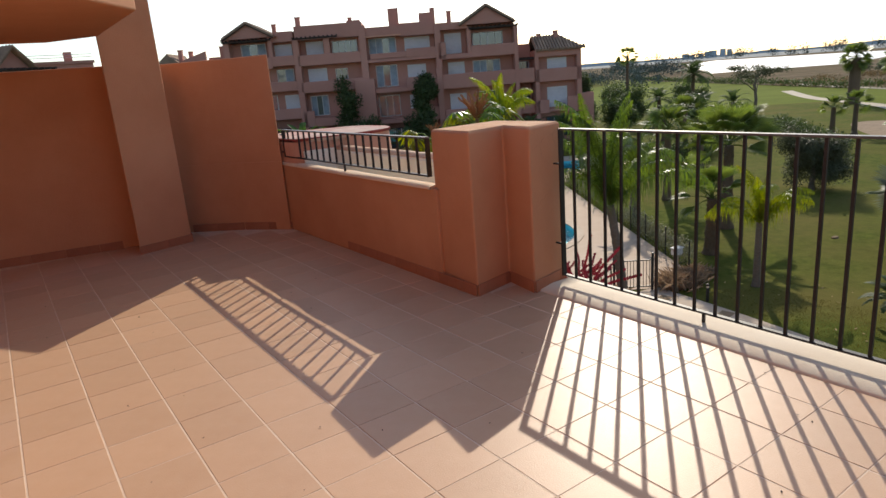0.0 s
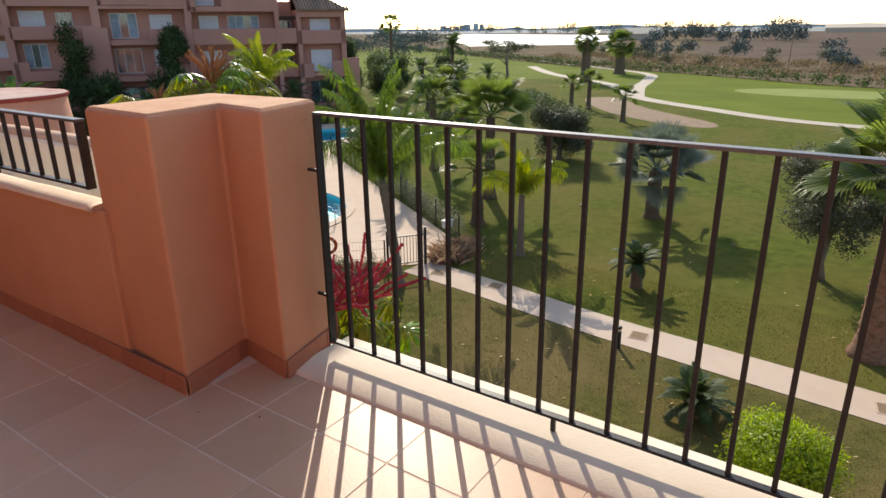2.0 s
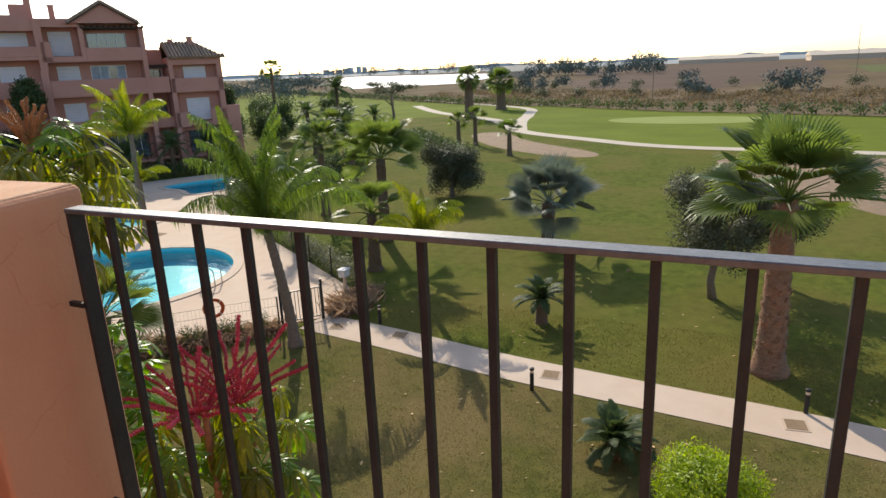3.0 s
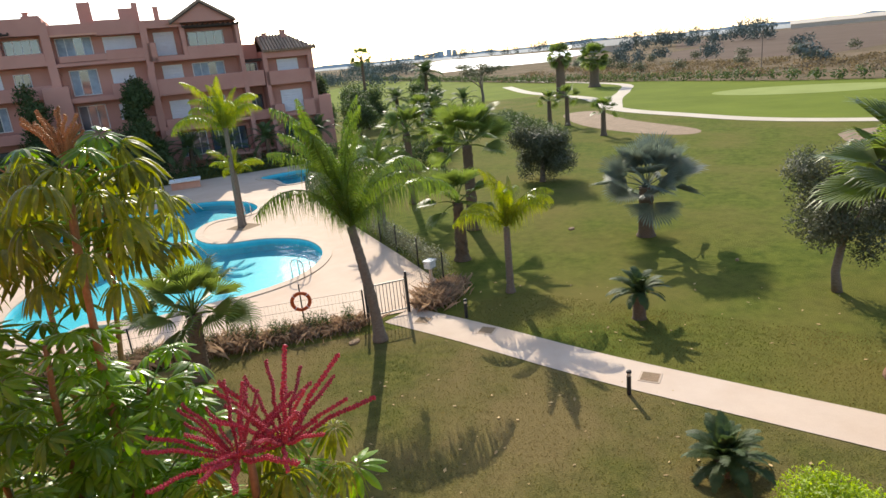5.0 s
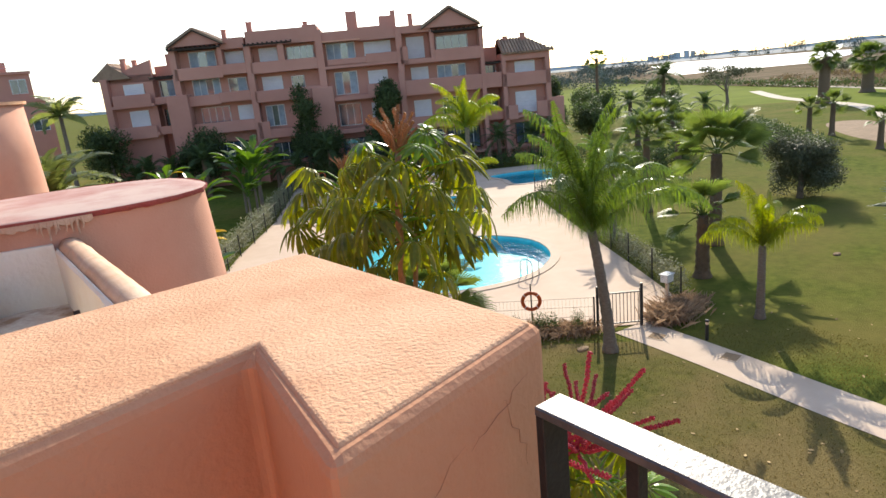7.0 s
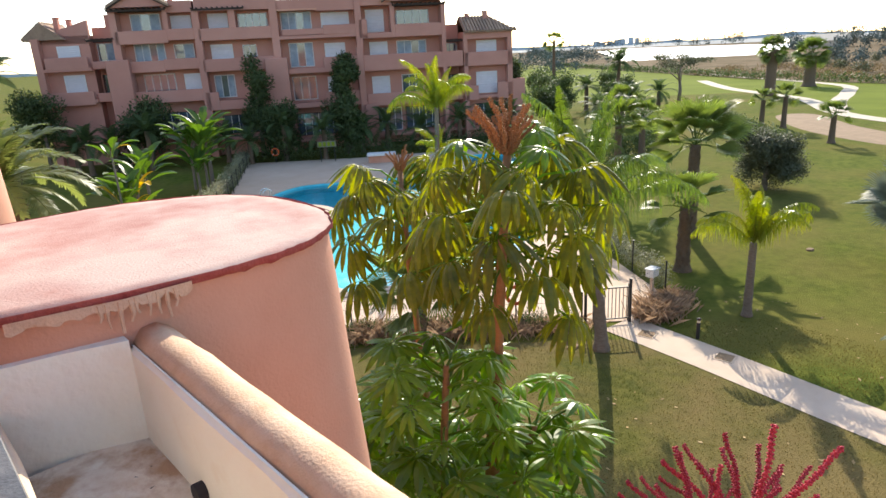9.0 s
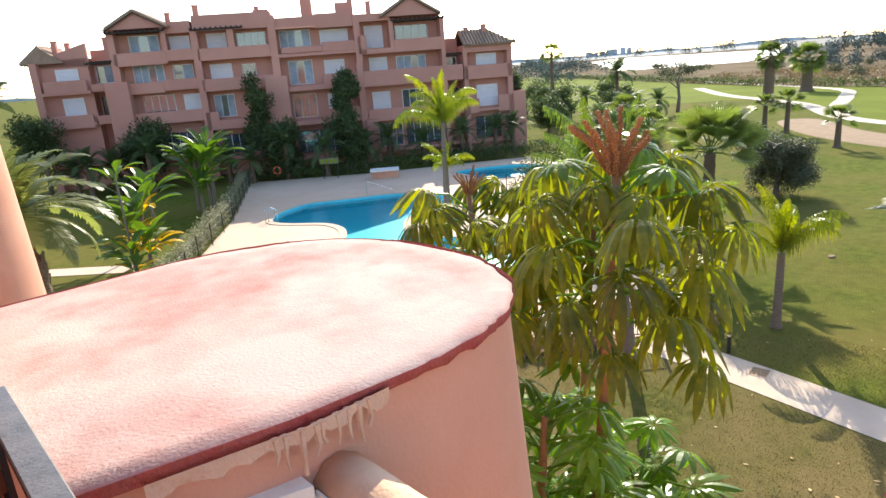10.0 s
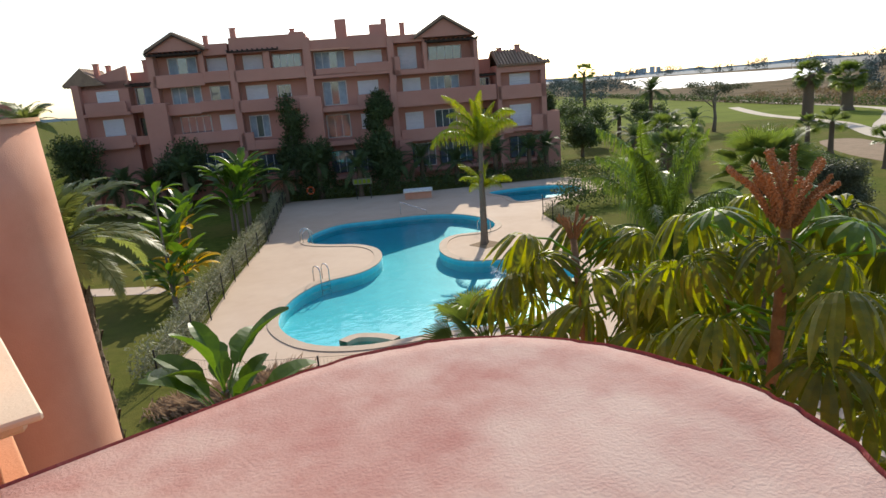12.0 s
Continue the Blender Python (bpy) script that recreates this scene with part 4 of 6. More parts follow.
for k in (-1, 1):
    tiles = Shape()
    for i in range(20):
        tiles.tube([(1.15 * k, 0.05 + i * 0.3, 3.6), (0, 0.05 + i * 0.3, 4.8)], 0.12, 5)
    tiles.add([(1.2 * k, -0.1, 3.5), (1.2 * k, 6.1, 3.5), (0, 6.1, 4.75), (0, -0.1, 4.75)], [(0, 1, 2, 3)])
    tagged(part("roof", tiles, ROOF, house2, "weathered barrel-tile slope"), kind="stuff")
beams = part("pergola", Shape().box(-1.2, -0.7, 3.42, 1.6, -0.6, 3.55).box(-1.2, 0.2, 3.42, 1.6, 0.29, 3.55), TIMBER, house2, "dark timber pergola")
rafter = Shape().box(0, -0.95, 3.55, 0.08, 0.28, 3.66).mesh("rafter", TIMBER)
for i in range(9):
    part("rafter", rafter, TIMBER, beams, m=pose(-1.15 + i * 0.33, 0, 0))
dish = Shape()
dish.add([(-1.7 + 0.35 * math.cos(w), -0.5, 3.95 + 0.35 * math.sin(w)) for w in [i * math.pi / 6 for i in range(12)]] + [(-1.7, -0.35, 3.95)], [(i, (i + 1) % 12, 12) for i in range(12)])
part("satellite_dish", dish, WHITE, house2)


# ---- plants ----
def feather(length, droop, n, leaflet, hang, seed, ruffle=0.3, half=0.0, late=0.09, lift=17.2):
    """A pinnate palm frond along +x, arching over and hanging."""
    r, s, pts = random.Random(seed), Shape(), []
    ang = radians(lift)
    p = Vector((0, 0, 0))
    for i in range(13):
        pts.append(p.copy())
        p = p + Vector((math.cos(ang), 0, math.sin(ang))) * (length / 12)
        ang -= droop / 12 * (1.14 - 6 * late + late * i)
    s.tube(pts, [0.022 * (1 - 0.9 * i / 12) * length / 2.2 for i in range(13)], 4, False)
    for k in range(n):
        t = 0.10 + 0.9 * k / n
        i = min(int(t * 12), 11)
        q = pts[i].lerp(pts[i + 1], t * 12 - i)
        ax = (pts[i + 1] - pts[i]).normalized()
        up = Vector((0, 1, 0)).cross(ax) * -1
        L = leaflet * (0.45 + 1.1 * math.sin(math.pi * min(1, 0.12 + 0.88 * t)) ** 0.7) * r.uniform(0.85, 1.1) * (1 - 0.35 * max(0, t - 0.7) / 0.3)
        for side in (1, -1):
            f = 0.45 + 0.5 * t + r.uniform(-ruffle, ruffle) * 0.5
            d = (Vector((0, side, 0)) + ax * f + up * r.uniform(-0.1, ruffle)).normalized()
            w = ax * (half or 0.016 * length / 2.2 + 0.008)
            lat = 1 / (1 + 0.4 * hang)
            mid = q + d * (L * 0.5 * lat)
            end = q + d * (L * 0.85 * lat) + Vector((0, 0, -hang * L * r.uniform(0.6, 1.1)))
            mid.z -= hang * L * 0.18
            s.add([q - w, q + w, mid + w * 1.1, mid - w * 1.1, end], [(0, 1, 2, 3), (3, 2, 4)])
    return s


def fan(petiole, radius, n, spread, droop, seed):
    """A fan palm leaf: a stalk along +x and a pleated, split blade."""
    r, s = random.Random(seed), Shape()
    tip = Vector((petiole * 0.92, 0, petiole * 0.30))
    s.tube([(0, 0, 0), (petiole * 0.5, 0, petiole * 0.22), tip], [0.03, 0.022, 0.015], 4, False)
    ax, fold = Vector((0.95, 0, 0.12)).normalized(), r.uniform(0.15, 0.4)
    for k in range(n):
        a = spread * (k / (n - 1) - 0.5)
        d = (ax * math.cos(a) + Vector((0, 1, 0)) * math.sin(a) + Vector((0.12, 0, fold)) * abs(math.sin(a))).normalized()
        e = Vector((-d.y, d.x, 0)).normalized()
        L = radius * (1 - 0.16 * abs(a) / (spread / 2)) * r.uniform(0.92, 1.06)
        h = math.tan(spread / n / 2)
        a1, a2 = tip + d * (L * 0.06), tip + d * (L * 0.44)
        z = Vector((0, 0, 0.03 * radius))
        m1, m2 = a2 - e * (L * 0.44 * h) - z, a2 + e * (L * 0.44 * h) - z
        t2 = tip + d * (L * 0.80) + Vector((0, 0, -droop * L * 0.12))
        end = tip + d * (L * 0.97) + Vector((0, 0, -droop * L * r.uniform(0.25, 0.55)))
        w = e * (L * 0.022)
        s.add([a1, m1, a2 + z * 0.3, m2, t2 - w, t2 + w, end], [(0, 1, 2), (0, 2, 3), (1, 4, 2), (2, 4, 5), (2, 5, 3), (4, 6, 5)])
    return s


def umbel(n, leaf, droop, seed, wide=0.2):
    """A whorl of long oval leaflets round the end of a stalk; droop: 0 spreads flat, 1 hangs like a closed umbrella."""
    r, s = random.Random(seed), Shape()
    prof = (0.05, 0.07, 0.42, 0.85, 1.0, 0.92, 0.62, 0.06)
    share = (0.12, 0.12, 0.14, 0.16, 0.17, 0.15, 0.14, 0.0)
    for k in range(n):
        a = 2 * math.pi * (k + r.uniform(-0.2, 0.2)) / n
        L = leaf * r.uniform(0.8, 1.1)
        out = Vector((math.cos(a), math.sin(a), 0))
        side = Vector((-math.sin(a), math.cos(a), 0))
        ang, low = 0.50 + r.uniform(-0.15, 0.15), -(0.30 + 1.15 * droop) + r.uniform(-0.16, 0.16)
        p, rows = Vector((0, 0, 0)), []
        for i, wd in enumerate(prof):
            up = out * -math.sin(ang) + Vector((0, 0, math.cos(ang)))
            hw = side * (wide * L * 0.5 * wd)
            lift = up * (-0.16 * wide * L * wd)
            rows.append((p - hw + lift, p.copy(), p + hw + lift))
            p = p + (out * math.cos(ang) + Vector((0, 0, math.sin(ang)))) * (L * share[i])
            ang += (low - ang) * (0.30 + 0.08 * droop)
        vs = [q for row in rows for q in row]
        fs = []
        for i in range(len(prof) - 1):
            fs += [(3 * i, 3 * i + 1, 3 * i + 4, 3 * i + 3), (3 * i + 1, 3 * i + 2, 3 * i + 5, 3 * i + 4)]
        s.add(vs, fs)
    return s


def paddle(length, width, bend, seed):
    """A broad banana-like leaf along +x on a stalk."""
    r, s, rows = random.Random(seed), Shape(), []
    ang, p = 1.25, Vector((0, 0, 0))
    for i in range(14):
        t = i / 13
        wd = 0.03 if t < 0.42 else width * 0.5 * math.sin(math.pi * min(1, (t - 0.40) / 0.62)) ** 0.6
        tear = r.uniform(0.75, 1.05) if t > 0.5 else 1
        up = Vector((-math.sin(ang), 0, math.cos(ang)))
        rows += [p + Vector((0, -wd * tear, 0)) + up * wd * 0.35, p.copy(), p + Vector((0, wd * tear, 0)) + up * wd * 0.35]
        p = p + Vector((math.cos(ang), 0, math.sin(ang))) * (length / 13)
        ang -= bend / 13 * (0.3 + 1.4 * t)
    fs = []
    for i in range(13):
        fs += [(3 * i, 3 * i + 1, 3 * i + 4, 3 * i + 3), (3 * i + 1, 3 * i + 2, 3 * i + 5, 3 * i + 4)]
    return s.add(rows, fs)


def crown(parent, name, meshes, count, top, elev, roll, scale=(0.85, 1.1), seed=1):
    """Fronds round a palm's head: elev from the youngest to the oldest, in degrees."""
    r = random.Random(seed)
    for i in range(count):
        t = i / max(1, count - 1)
        e = elev[0] + (elev[1] - elev[0]) * t ** 1.1 + r.uniform(-8, 8)
        k = r.uniform(*scale) * (0.75 + 0.25 * min(1, 3 * t))
        m = Matrix.Translation(top) @ pose(0, 0, 0, 0, 0, i * 137.5 + r.uniform(-14, 14)) @ pose(0, 0, 0, 0, -e, 0) @ pose(0, 0, 0, r.uniform(-roll, roll), 0, 0) @ Matrix.Scale(k, 4)
        part(name, meshes[i % len(meshes)], None, parent, m=m)


def palm_trunk(h, r0, r1, lean=(0, 0), rough=0.05, n=12, seed=0, rings=26):
    r, path, rad = random.Random(seed), [], []
    for i in range(rings + 1):
        t = i / rings
        path.append((lean[0] * t ** 1.5, lean[1] * t ** 1.5, -0.05 + (h + 0.05) * t))
        rad.append((r0 + (r1 - r0) * t ** 0.7) * (1 + rough * (1 if i % 2 else -1) + r.uniform(-rough, rough) * 0.5) + (r0 * 0.35 * (1 - t * 8) if t < 0.12 else 0))
    return Shape().tube(path, rad, n)


QUEEN = [feather(4.0, dr, 104, 0.54, 1.35, k, 0.9, 0.014, 0.19, up).mesh("frond", F_QUEEN) for k, dr, up in ((1, 0.8, 88), (2, 1.5, 74), (3, 1.75, 60), (4, 1.75, 44), (5, 1.2, 82))]
YOUNG = [feather(2.5, dr, 72, 0.40, 1.35, k, 0.8, 0.013, 0.19, up).mesh("frond", F_YELLOW) for k, dr, up in ((4, 1.1, 86), (5, 1.9, 70), (6, 1.95, 50))]
ISLAND = [feather(3.2, dr, 76, 0.46, 1.3, k, 0.8, 0.018, 0.19, up).mesh("frond", F_YELLOW) for k, dr, up in ((7, 1.2, 84), (8, 1.9, 66), (9, 1.9, 46))]
DATE = [feather(2.9, 1.5, 50, 0.42, 0.12, k, 0.15).mesh("frond", F_DATE) for k in (9, 10, 11)]
DATE_DARK = [feather(2.6, 1.5, 34, 0.45, 0.15, k, 0.15).mesh("frond", F_DARK) for k in (12, 13)]
CYCAD = [feather(1.05, 1.2, 40, 0.17, 0.05, k, 0.1).mesh("frond", F_DARK) for k in (14, 15)]
FAN = [fan(0.9, 1.15, 26, 2.6, 0.45, k).mesh("frond", F_FAN) for k in (1, 2, 3)]
FAN_BIG = [fan(1.15, 1.45, 28, 2.5, 0.4, k).mesh("frond", F_FAN) for k in (4, 5, 6)]
FAN_BLUE = [fan(1.2, 1.4, 32, 3.0, 0.2, k).mesh("frond", F_BLUE) for k in (7, 8, 9)]


def palm(name, label, x, y, h, r0, r1, meshes, count, elev, lean=(0, 0), bark=None, seed=1, scale=(0.85, 1.1), rough=0.05, skirt=None, z=G, turn=0):
    t = thing(name, label, "palm tree", pose(x, y, z, 0, 0, turn))
    part("trunk", palm_trunk(h, r0, r1, lean, rough, 12, seed), bark or TRUNK_GREY, t, smooth=True)
    top = Vector((lean[0], lean[1], h))
    if skirt:
        r, bm = random.Random(seed), Shape()
        n = int(h * 26)
        for i in range(n):
            a, zz = i * 2.4, h * i / n
            tt = zz / h
            rr = r0 + (r1 - r0) * tt ** 0.7
            c = Vector((lean[0] * tt ** 1.5 + math.cos(a) * rr * 0.93, lean[1] * tt ** 1.5 + math.sin(a) * rr * 0.93, zz))
            o = Vector((math.cos(a), math.sin(a), 0))
            q = Vector((-o.y, o.x, 0)) * 0.07
            tip = c + o * 0.07 + Vector((0, 0, 0.17 * r.uniform(0.7, 1.3)))
            bm.add([c - q, c + q, tip + q * 0.4, tip - q * 0.4, c - o * 0.03 + Vector((0, 0, 0.16))], [(0, 1, 2, 3), (3, 2, 4)])
        tagged(part("leaf_base", bm, bark or TRUNK, t, "criss-cross stubs of old leaves"), kind="stuff")
    crown(t, "frond", meshes, count, top, elev, 46 if "fan" in name or "silver" in name or "wash" in name else 16, scale, seed)
    return t


palm("queen_palm", "slender queen palm with long glossy hanging fronds", 17.75, 14.95, 3.75, 0.2, 0.14, QUEEN, 22, (4, -8), (-0.15, 0.45), seed=3, scale=(0.92, 1.1))
palm("queen_palm", "young queen palm with yellowing lower fronds on the lawn", 22.85, 12.9, 2.45, 0.15, 0.11, YOUNG, 15, (4, -8), seed=4)
palm("queen_palm", "tall queen palm growing from the pool island", 27.1, 32.3, 5.7, 0.17, 0.12, ISLAND, 18, (4, -8), (0.1, -0.1), seed=5)
palm("queen_palm", "small yellow-green queen palm beside the pool", 27.5, 32.5, 3.2, 0.11, 0.09, ISLAND, 13, (-6, -26), (0.1, 0.1), seed=6, scale=(0.55, 0.68))
palm("queen_palm", "queen palm behind the pool fence", 29.7, 24.0, 3.0, 0.24, 0.17, QUEEN, 15, (2, -14), seed=8, scale=(0.6, 0.75))
palm("silver_palm", "silver-blue fan palm on the lawn", 30.9, 10.25, 2.2, 0.34, 0.30, FAN_BLUE, 26, (72, -30), seed=9, bark=TRUNK, scale=(0.95, 1.15))
palm("fan_palm", "stout fan palm with a brick-red criss-cross trunk", 20.7, 1.25, 4.75, 0.42, 0.27, FAN_BIG, 28, (72, -25), seed=10, bark=TRUNK_RED, skirt=True, scale=(0.95, 1.15))
palm("fan_palm", "short stout fan palm before the pool fence", 13.7, 18.5, 2.0, 0.27, 0.2, FAN, 22, (72, -30), (0.1, -0.1), seed=11, bark=TRUNK, skirt=True, scale=(0.9, 1.1))
palm("fan_palm", "stout fan palm with rough trunk on the lawn", 25.6, 16.55, 2.5, 0.3, 0.2, FAN, 18, (72, -26), seed=12, bark=TRUNK, skirt=True)
palm("fan_palm", "tall fan palm with a wide crown on the lawn", 30.0, 18.5, 4.2, 0.30, 0.22, FAN_BIG, 28, (72, -30), seed=13, bark=TRUNK, skirt=True)
palm("fan_palm", "fan palm at the far side of the lawn", 34.3, 25.1, 4.3, 0.26, 0.18, FAN, 22, (70, -30), seed=14, bark=TRUNK)
for i, (x, y, h, k) in enumerate(((61.2, 22.4, 2.3, 0.9), (69.0, 29.0, 3.0, 1.0), (69.4, 31.2, 2.6, 0.9), (46.0, 30.5, 3.4, 1.0), (52.0, 36.0, 3.8, 1.1))):
    palm("fan_palm", "small fan palm near the cart track" if x > 60 else "fan palm among the shrubs", x, y, h, 0.28, 0.2, FAN, 16, (75, -35), seed=20 + i, bark=TRUNK, scale=(0.8 * k, 0.95 * k))
for i, (x, y, h, c, k) in enumerate(((4.5, 17.0, 7.0, 36, 0.56), (87.8, 59.3, 6.0, 26, 1.35), (78, 58, 3.2, 20, 1.2), (71, 47, 2.6, 20, 1.2), (60, 44, 2.4, 18, 1.0), (83, 50, 2.2, 16, 1.1))):
    palm("date_palm", "bushy date palm with arching grey-green fronds", x, y, h, 0.3, 0.26, DATE if x < 10 else DATE_DARK, c, (80, -30), seed=30 + i, bark=TRUNK, skirt=x < 10, scale=(0.85 * k, 1.0 * k))
palm("washingtonia", "very tall thin palm on the golf course", 81.0, 65.9, 9.3, 0.3, 0.2, FAN, 18, (70, -50), seed=40, bark=TRUNK, scale=(0.9, 1.1))
palm("washingtonia", "thick tall palm with a shaggy skirt of dead leaves", 105.3, 44.5, 6.6, 0.8, 0.7, FAN_BIG, 40, (80, -75), seed=41, bark=TRUNK, scale=(0.9, 1.15))
palm("washingtonia", "broad shaggy palm on the golf course", 124.3, 45.5, 5.4, 1.0, 0.8, FAN_BIG, 40, (75, -60), seed=42, bark=TRUNK, scale=(1.2, 1.5))
palm("washingtonia", "palm leaning into the distance at the skyline", 12.0, 70, 8.5, 0.25, 0.16, DATE, 22, (70, -20), seed=43, scale=(1.0, 1.2))
for x, y, tr in ((22.1, 8.05, 0.85), (15.3, 4.45, 0.3)):
    t = thing("cycad", "dark green cycad with a rosette of stiff leaves", "cycad", pose(x, y, G))
    part("trunk", palm_trunk(tr, 0.2, 0.18, rough=0.12), TRUNK, t, smooth=True)
    crown(t, "frond", CYCAD, 36, Vector((0, 0, tr)), (80, -12), 14, (0.8, 1.05), int(x))


def leaf_cloud(blobs, n, size, seed, flat=0.0):
    """Many small leaves scattered through and over lumps (x, y, z, rx, ry, rz)."""
    r, s = random.Random(seed), Shape()
    tot = sum(b[3] * b[4] + b[4] * b[5] + b[3] * b[5] for b in blobs)
    for b in blobs:
        for _ in range(int(n * (b[3] * b[4] + b[4] * b[5] + b[3] * b[5]) / tot)):
            d = Vector((r.gauss(0, 1), r.gauss(0, 1), r.gauss(0, 1))).normalized()
            k = r.uniform(0.55, 1.08) if r.random() < 0.8 else r.uniform(0.2, 0.6)
            k *= 1 + 0.22 * noise.noise(Vector((d.x * 2.2 + b[0], d.y * 2.2 + b[1], d.z * 2.2)))
            c = Vector((b[0] + d.x * b[3] * k, b[1] + d.y * b[4] * k, b[2] + d.z * b[5] * k))
            u = Vector((r.gauss(0, 1), r.gauss(0, 1), r.gauss(0, 1) * (1 - flat))).normalized()
            v = u.cross(d + Vector((0.1, 0.2, 0.3))).normalized()
            L, w = size * r.uniform(0.6, 1.3), size * r.uniform(0.25, 0.5)
            s.add([c - u * L * 0.5, c + v * w * 0.5, c + u * L * 0.5, c - v * w * 0.5], [(0, 1, 2, 3)])
    return s


def tree(name, label, x, y, blobs, trunk_path, radii, material, n, size, seed, z=G, limbs=()):
    t = thing(name, label, "tree", pose(x, y, z))
    part("trunk", Shape().tube(trunk_path, radii, 9), TRUNK_GREY, t, smooth=True)
    for a, b in limbs:
        part("limb", Shape().tube([a, ((a[0] + b[0]) / 2, (a[1] + b[1]) / 2, (a[2] + b[2]) / 2 - 0.1), b], [0.09, 0.06, 0.03], 6), TRUNK_GREY, t, smooth=True)
    tagged(part("crown", leaf_cloud(blobs, n, size, seed), material, t), kind="stuff")
    return t


def lumps(r, n, rx, ry, z0, z1, k):
    return [(r.uniform(-rx, rx), r.uniform(-ry, ry), r.uniform(z0, z1), *(r.uniform(0.7, 1.2) * k for _ in range(3))) for _ in range(n)]


rr = random.Random(11)
tree("olive_tree", "grey-green olive tree on a crooked trunk", 26.2, 2.9, lumps(rr, 20, 1.25, 1.25, 1.9, 4.3, 0.72), [(0, 0, -0.05), (-0.1, 0.1, 0.7), (0.1, 0, 1.5), (0, 0, 2.8)],
     [0.17, 0.13, 0.12, 0.07], F_OLIVE, 20000, 0.13, 1, limbs=(((0.1, 0, 1.5), (0.9, 0.6, 3.0)), ((0.1, 0, 1.5), (-0.8, -0.5, 3.2))))
tree("olive_tree", "grey-green olive tree behind the stout palm", 28.6, 0.8, lumps(rr, 12, 1.1, 1.1, 1.9, 3.6, 0.7), [(0, 0, -0.05), (0.1, 0.1, 0.9), (0, 0, 2.4)],
     [0.17, 0.13, 0.07], F_OLIVE, 14000, 0.14, 9, limbs=(((0.1, 0, 1.2), (0.9, 0.3, 2.6)),))
tree("olive_tree", "dense dark olive tree on the lawn", 41.2, 19.7, lumps(rr, 24, 1.5, 1.5, 0.7, 3.2, 0.85), [(0, 0, -0.05), (0.1, 0, 0.8), (0, 0, 2.0)], [0.2, 0.15, 0.08],
     F_OLIVE, 20000, 0.17, 2, limbs=(((0.1, 0, 0.8), (0.8, 0.3, 2.0)),))
tree("spreading_tree", "sparse flat-topped tree on the golf course", 89.5, 50.6, [(rr.uniform(-3.5, 3.5), rr.uniform(-3.5, 3.5), rr.uniform(5.2, 6.6), 1.3, 1.3, 0.5) for _ in range(14)],
     [(0, 0, -0.05), (0.3, 0, 2), (-0.2, 0, 4), (0.3, 0, 5.5)], [0.3, 0.22, 0.16, 0.1], F_OLIVE, 2600, 0.32, 3,
     limbs=(((0.2, 0, 2.6), (2.6, 1.0, 5.4)), ((0, 0, 3), (-2.6, -0.8, 5.4)), ((0, 0, 3.2), (-0.5, 2.6, 5.6))))
bush = thing("clipped_bush", "round lime-green clipped shrub", "shrub", pose(13.62, 2.48, G))
part("stem", Shape().tube([(0, 0, -0.02), (0, 0, 0.5)], [0.06, 0.05], 8), TRUNK_GREY, bush)
tagged(part("foliage", leaf_cloud([(0, 0, 0.72, 1.0, 1.0, 0.72), (0.3, 0.25, 0.8, 0.7, 0.7, 0.58), (-0.35, 0.1, 0.78, 0.7, 0.7, 0.6), (0.1, -0.35, 0.75, 0.7, 0.7, 0.6), (0, 0, 0.7, 0.7, 0.7, 0.5)], 26000, 0.085, 5), F_LIME, bush), kind="stuff")


# umbrella trees beside the terrace
UM_OLD = [umbel(14, 0.41, 0.98, k, 0.145).mesh("leaf_whorl", F_SCHEF_OLD) for k in (1, 2, 3)]
UM_NEW = [umbel(11, 0.30, 0.5, k, 0.23).mesh("leaf_whorl", F_SCHEF) for k in (4, 5, 6)]


def spike_mesh(name, material, length, seed, beads):
    r, s = random.Random(seed), Shape()
    pts = [(0.012 * math.sin(i), 0.010 * math.cos(i * 1.7), length * i / 8) for i in range(9)]
    s.tube(pts, [0.008] * 9, 5)
    for i in range(beads):
        t = 0.12 + 0.88 * i / beads
        j = min(int(t * 8), 7)
        c = Vector(pts[j]).lerp(Vector(pts[j + 1]), t * 8 - j)
        a = i * 2.4
        o = Vector((math.cos(a), math.sin(a), r.uniform(-0.2, 0.4)))
        c = c + o * 0.0115
        q = 0.0086 * r.uniform(0.8, 1.25)
        s.add([c + Vector(d) * q for d in ((1, 0, 0), (-1, 0, 0), (0, 1, 0), (0, -1, 0), (0, 0, 1), (0, 0, -1))],
              [(0, 2, 4), (2, 1, 4), (1, 3, 4), (3, 0, 4), (2, 0, 5), (1, 2, 5), (3, 1, 5), (0, 3, 5)])
    return s.mesh(name, material)


RED_SPIKE = [spike_mesh("flower_spike", RED_BLOOM, 0.62, k, 110) for k in (1, 2)]
RUST_SPIKE = [spike_mesh("flower_spike", RUST_BLOOM, 0.40, k, 84) for k in (3, 4)]


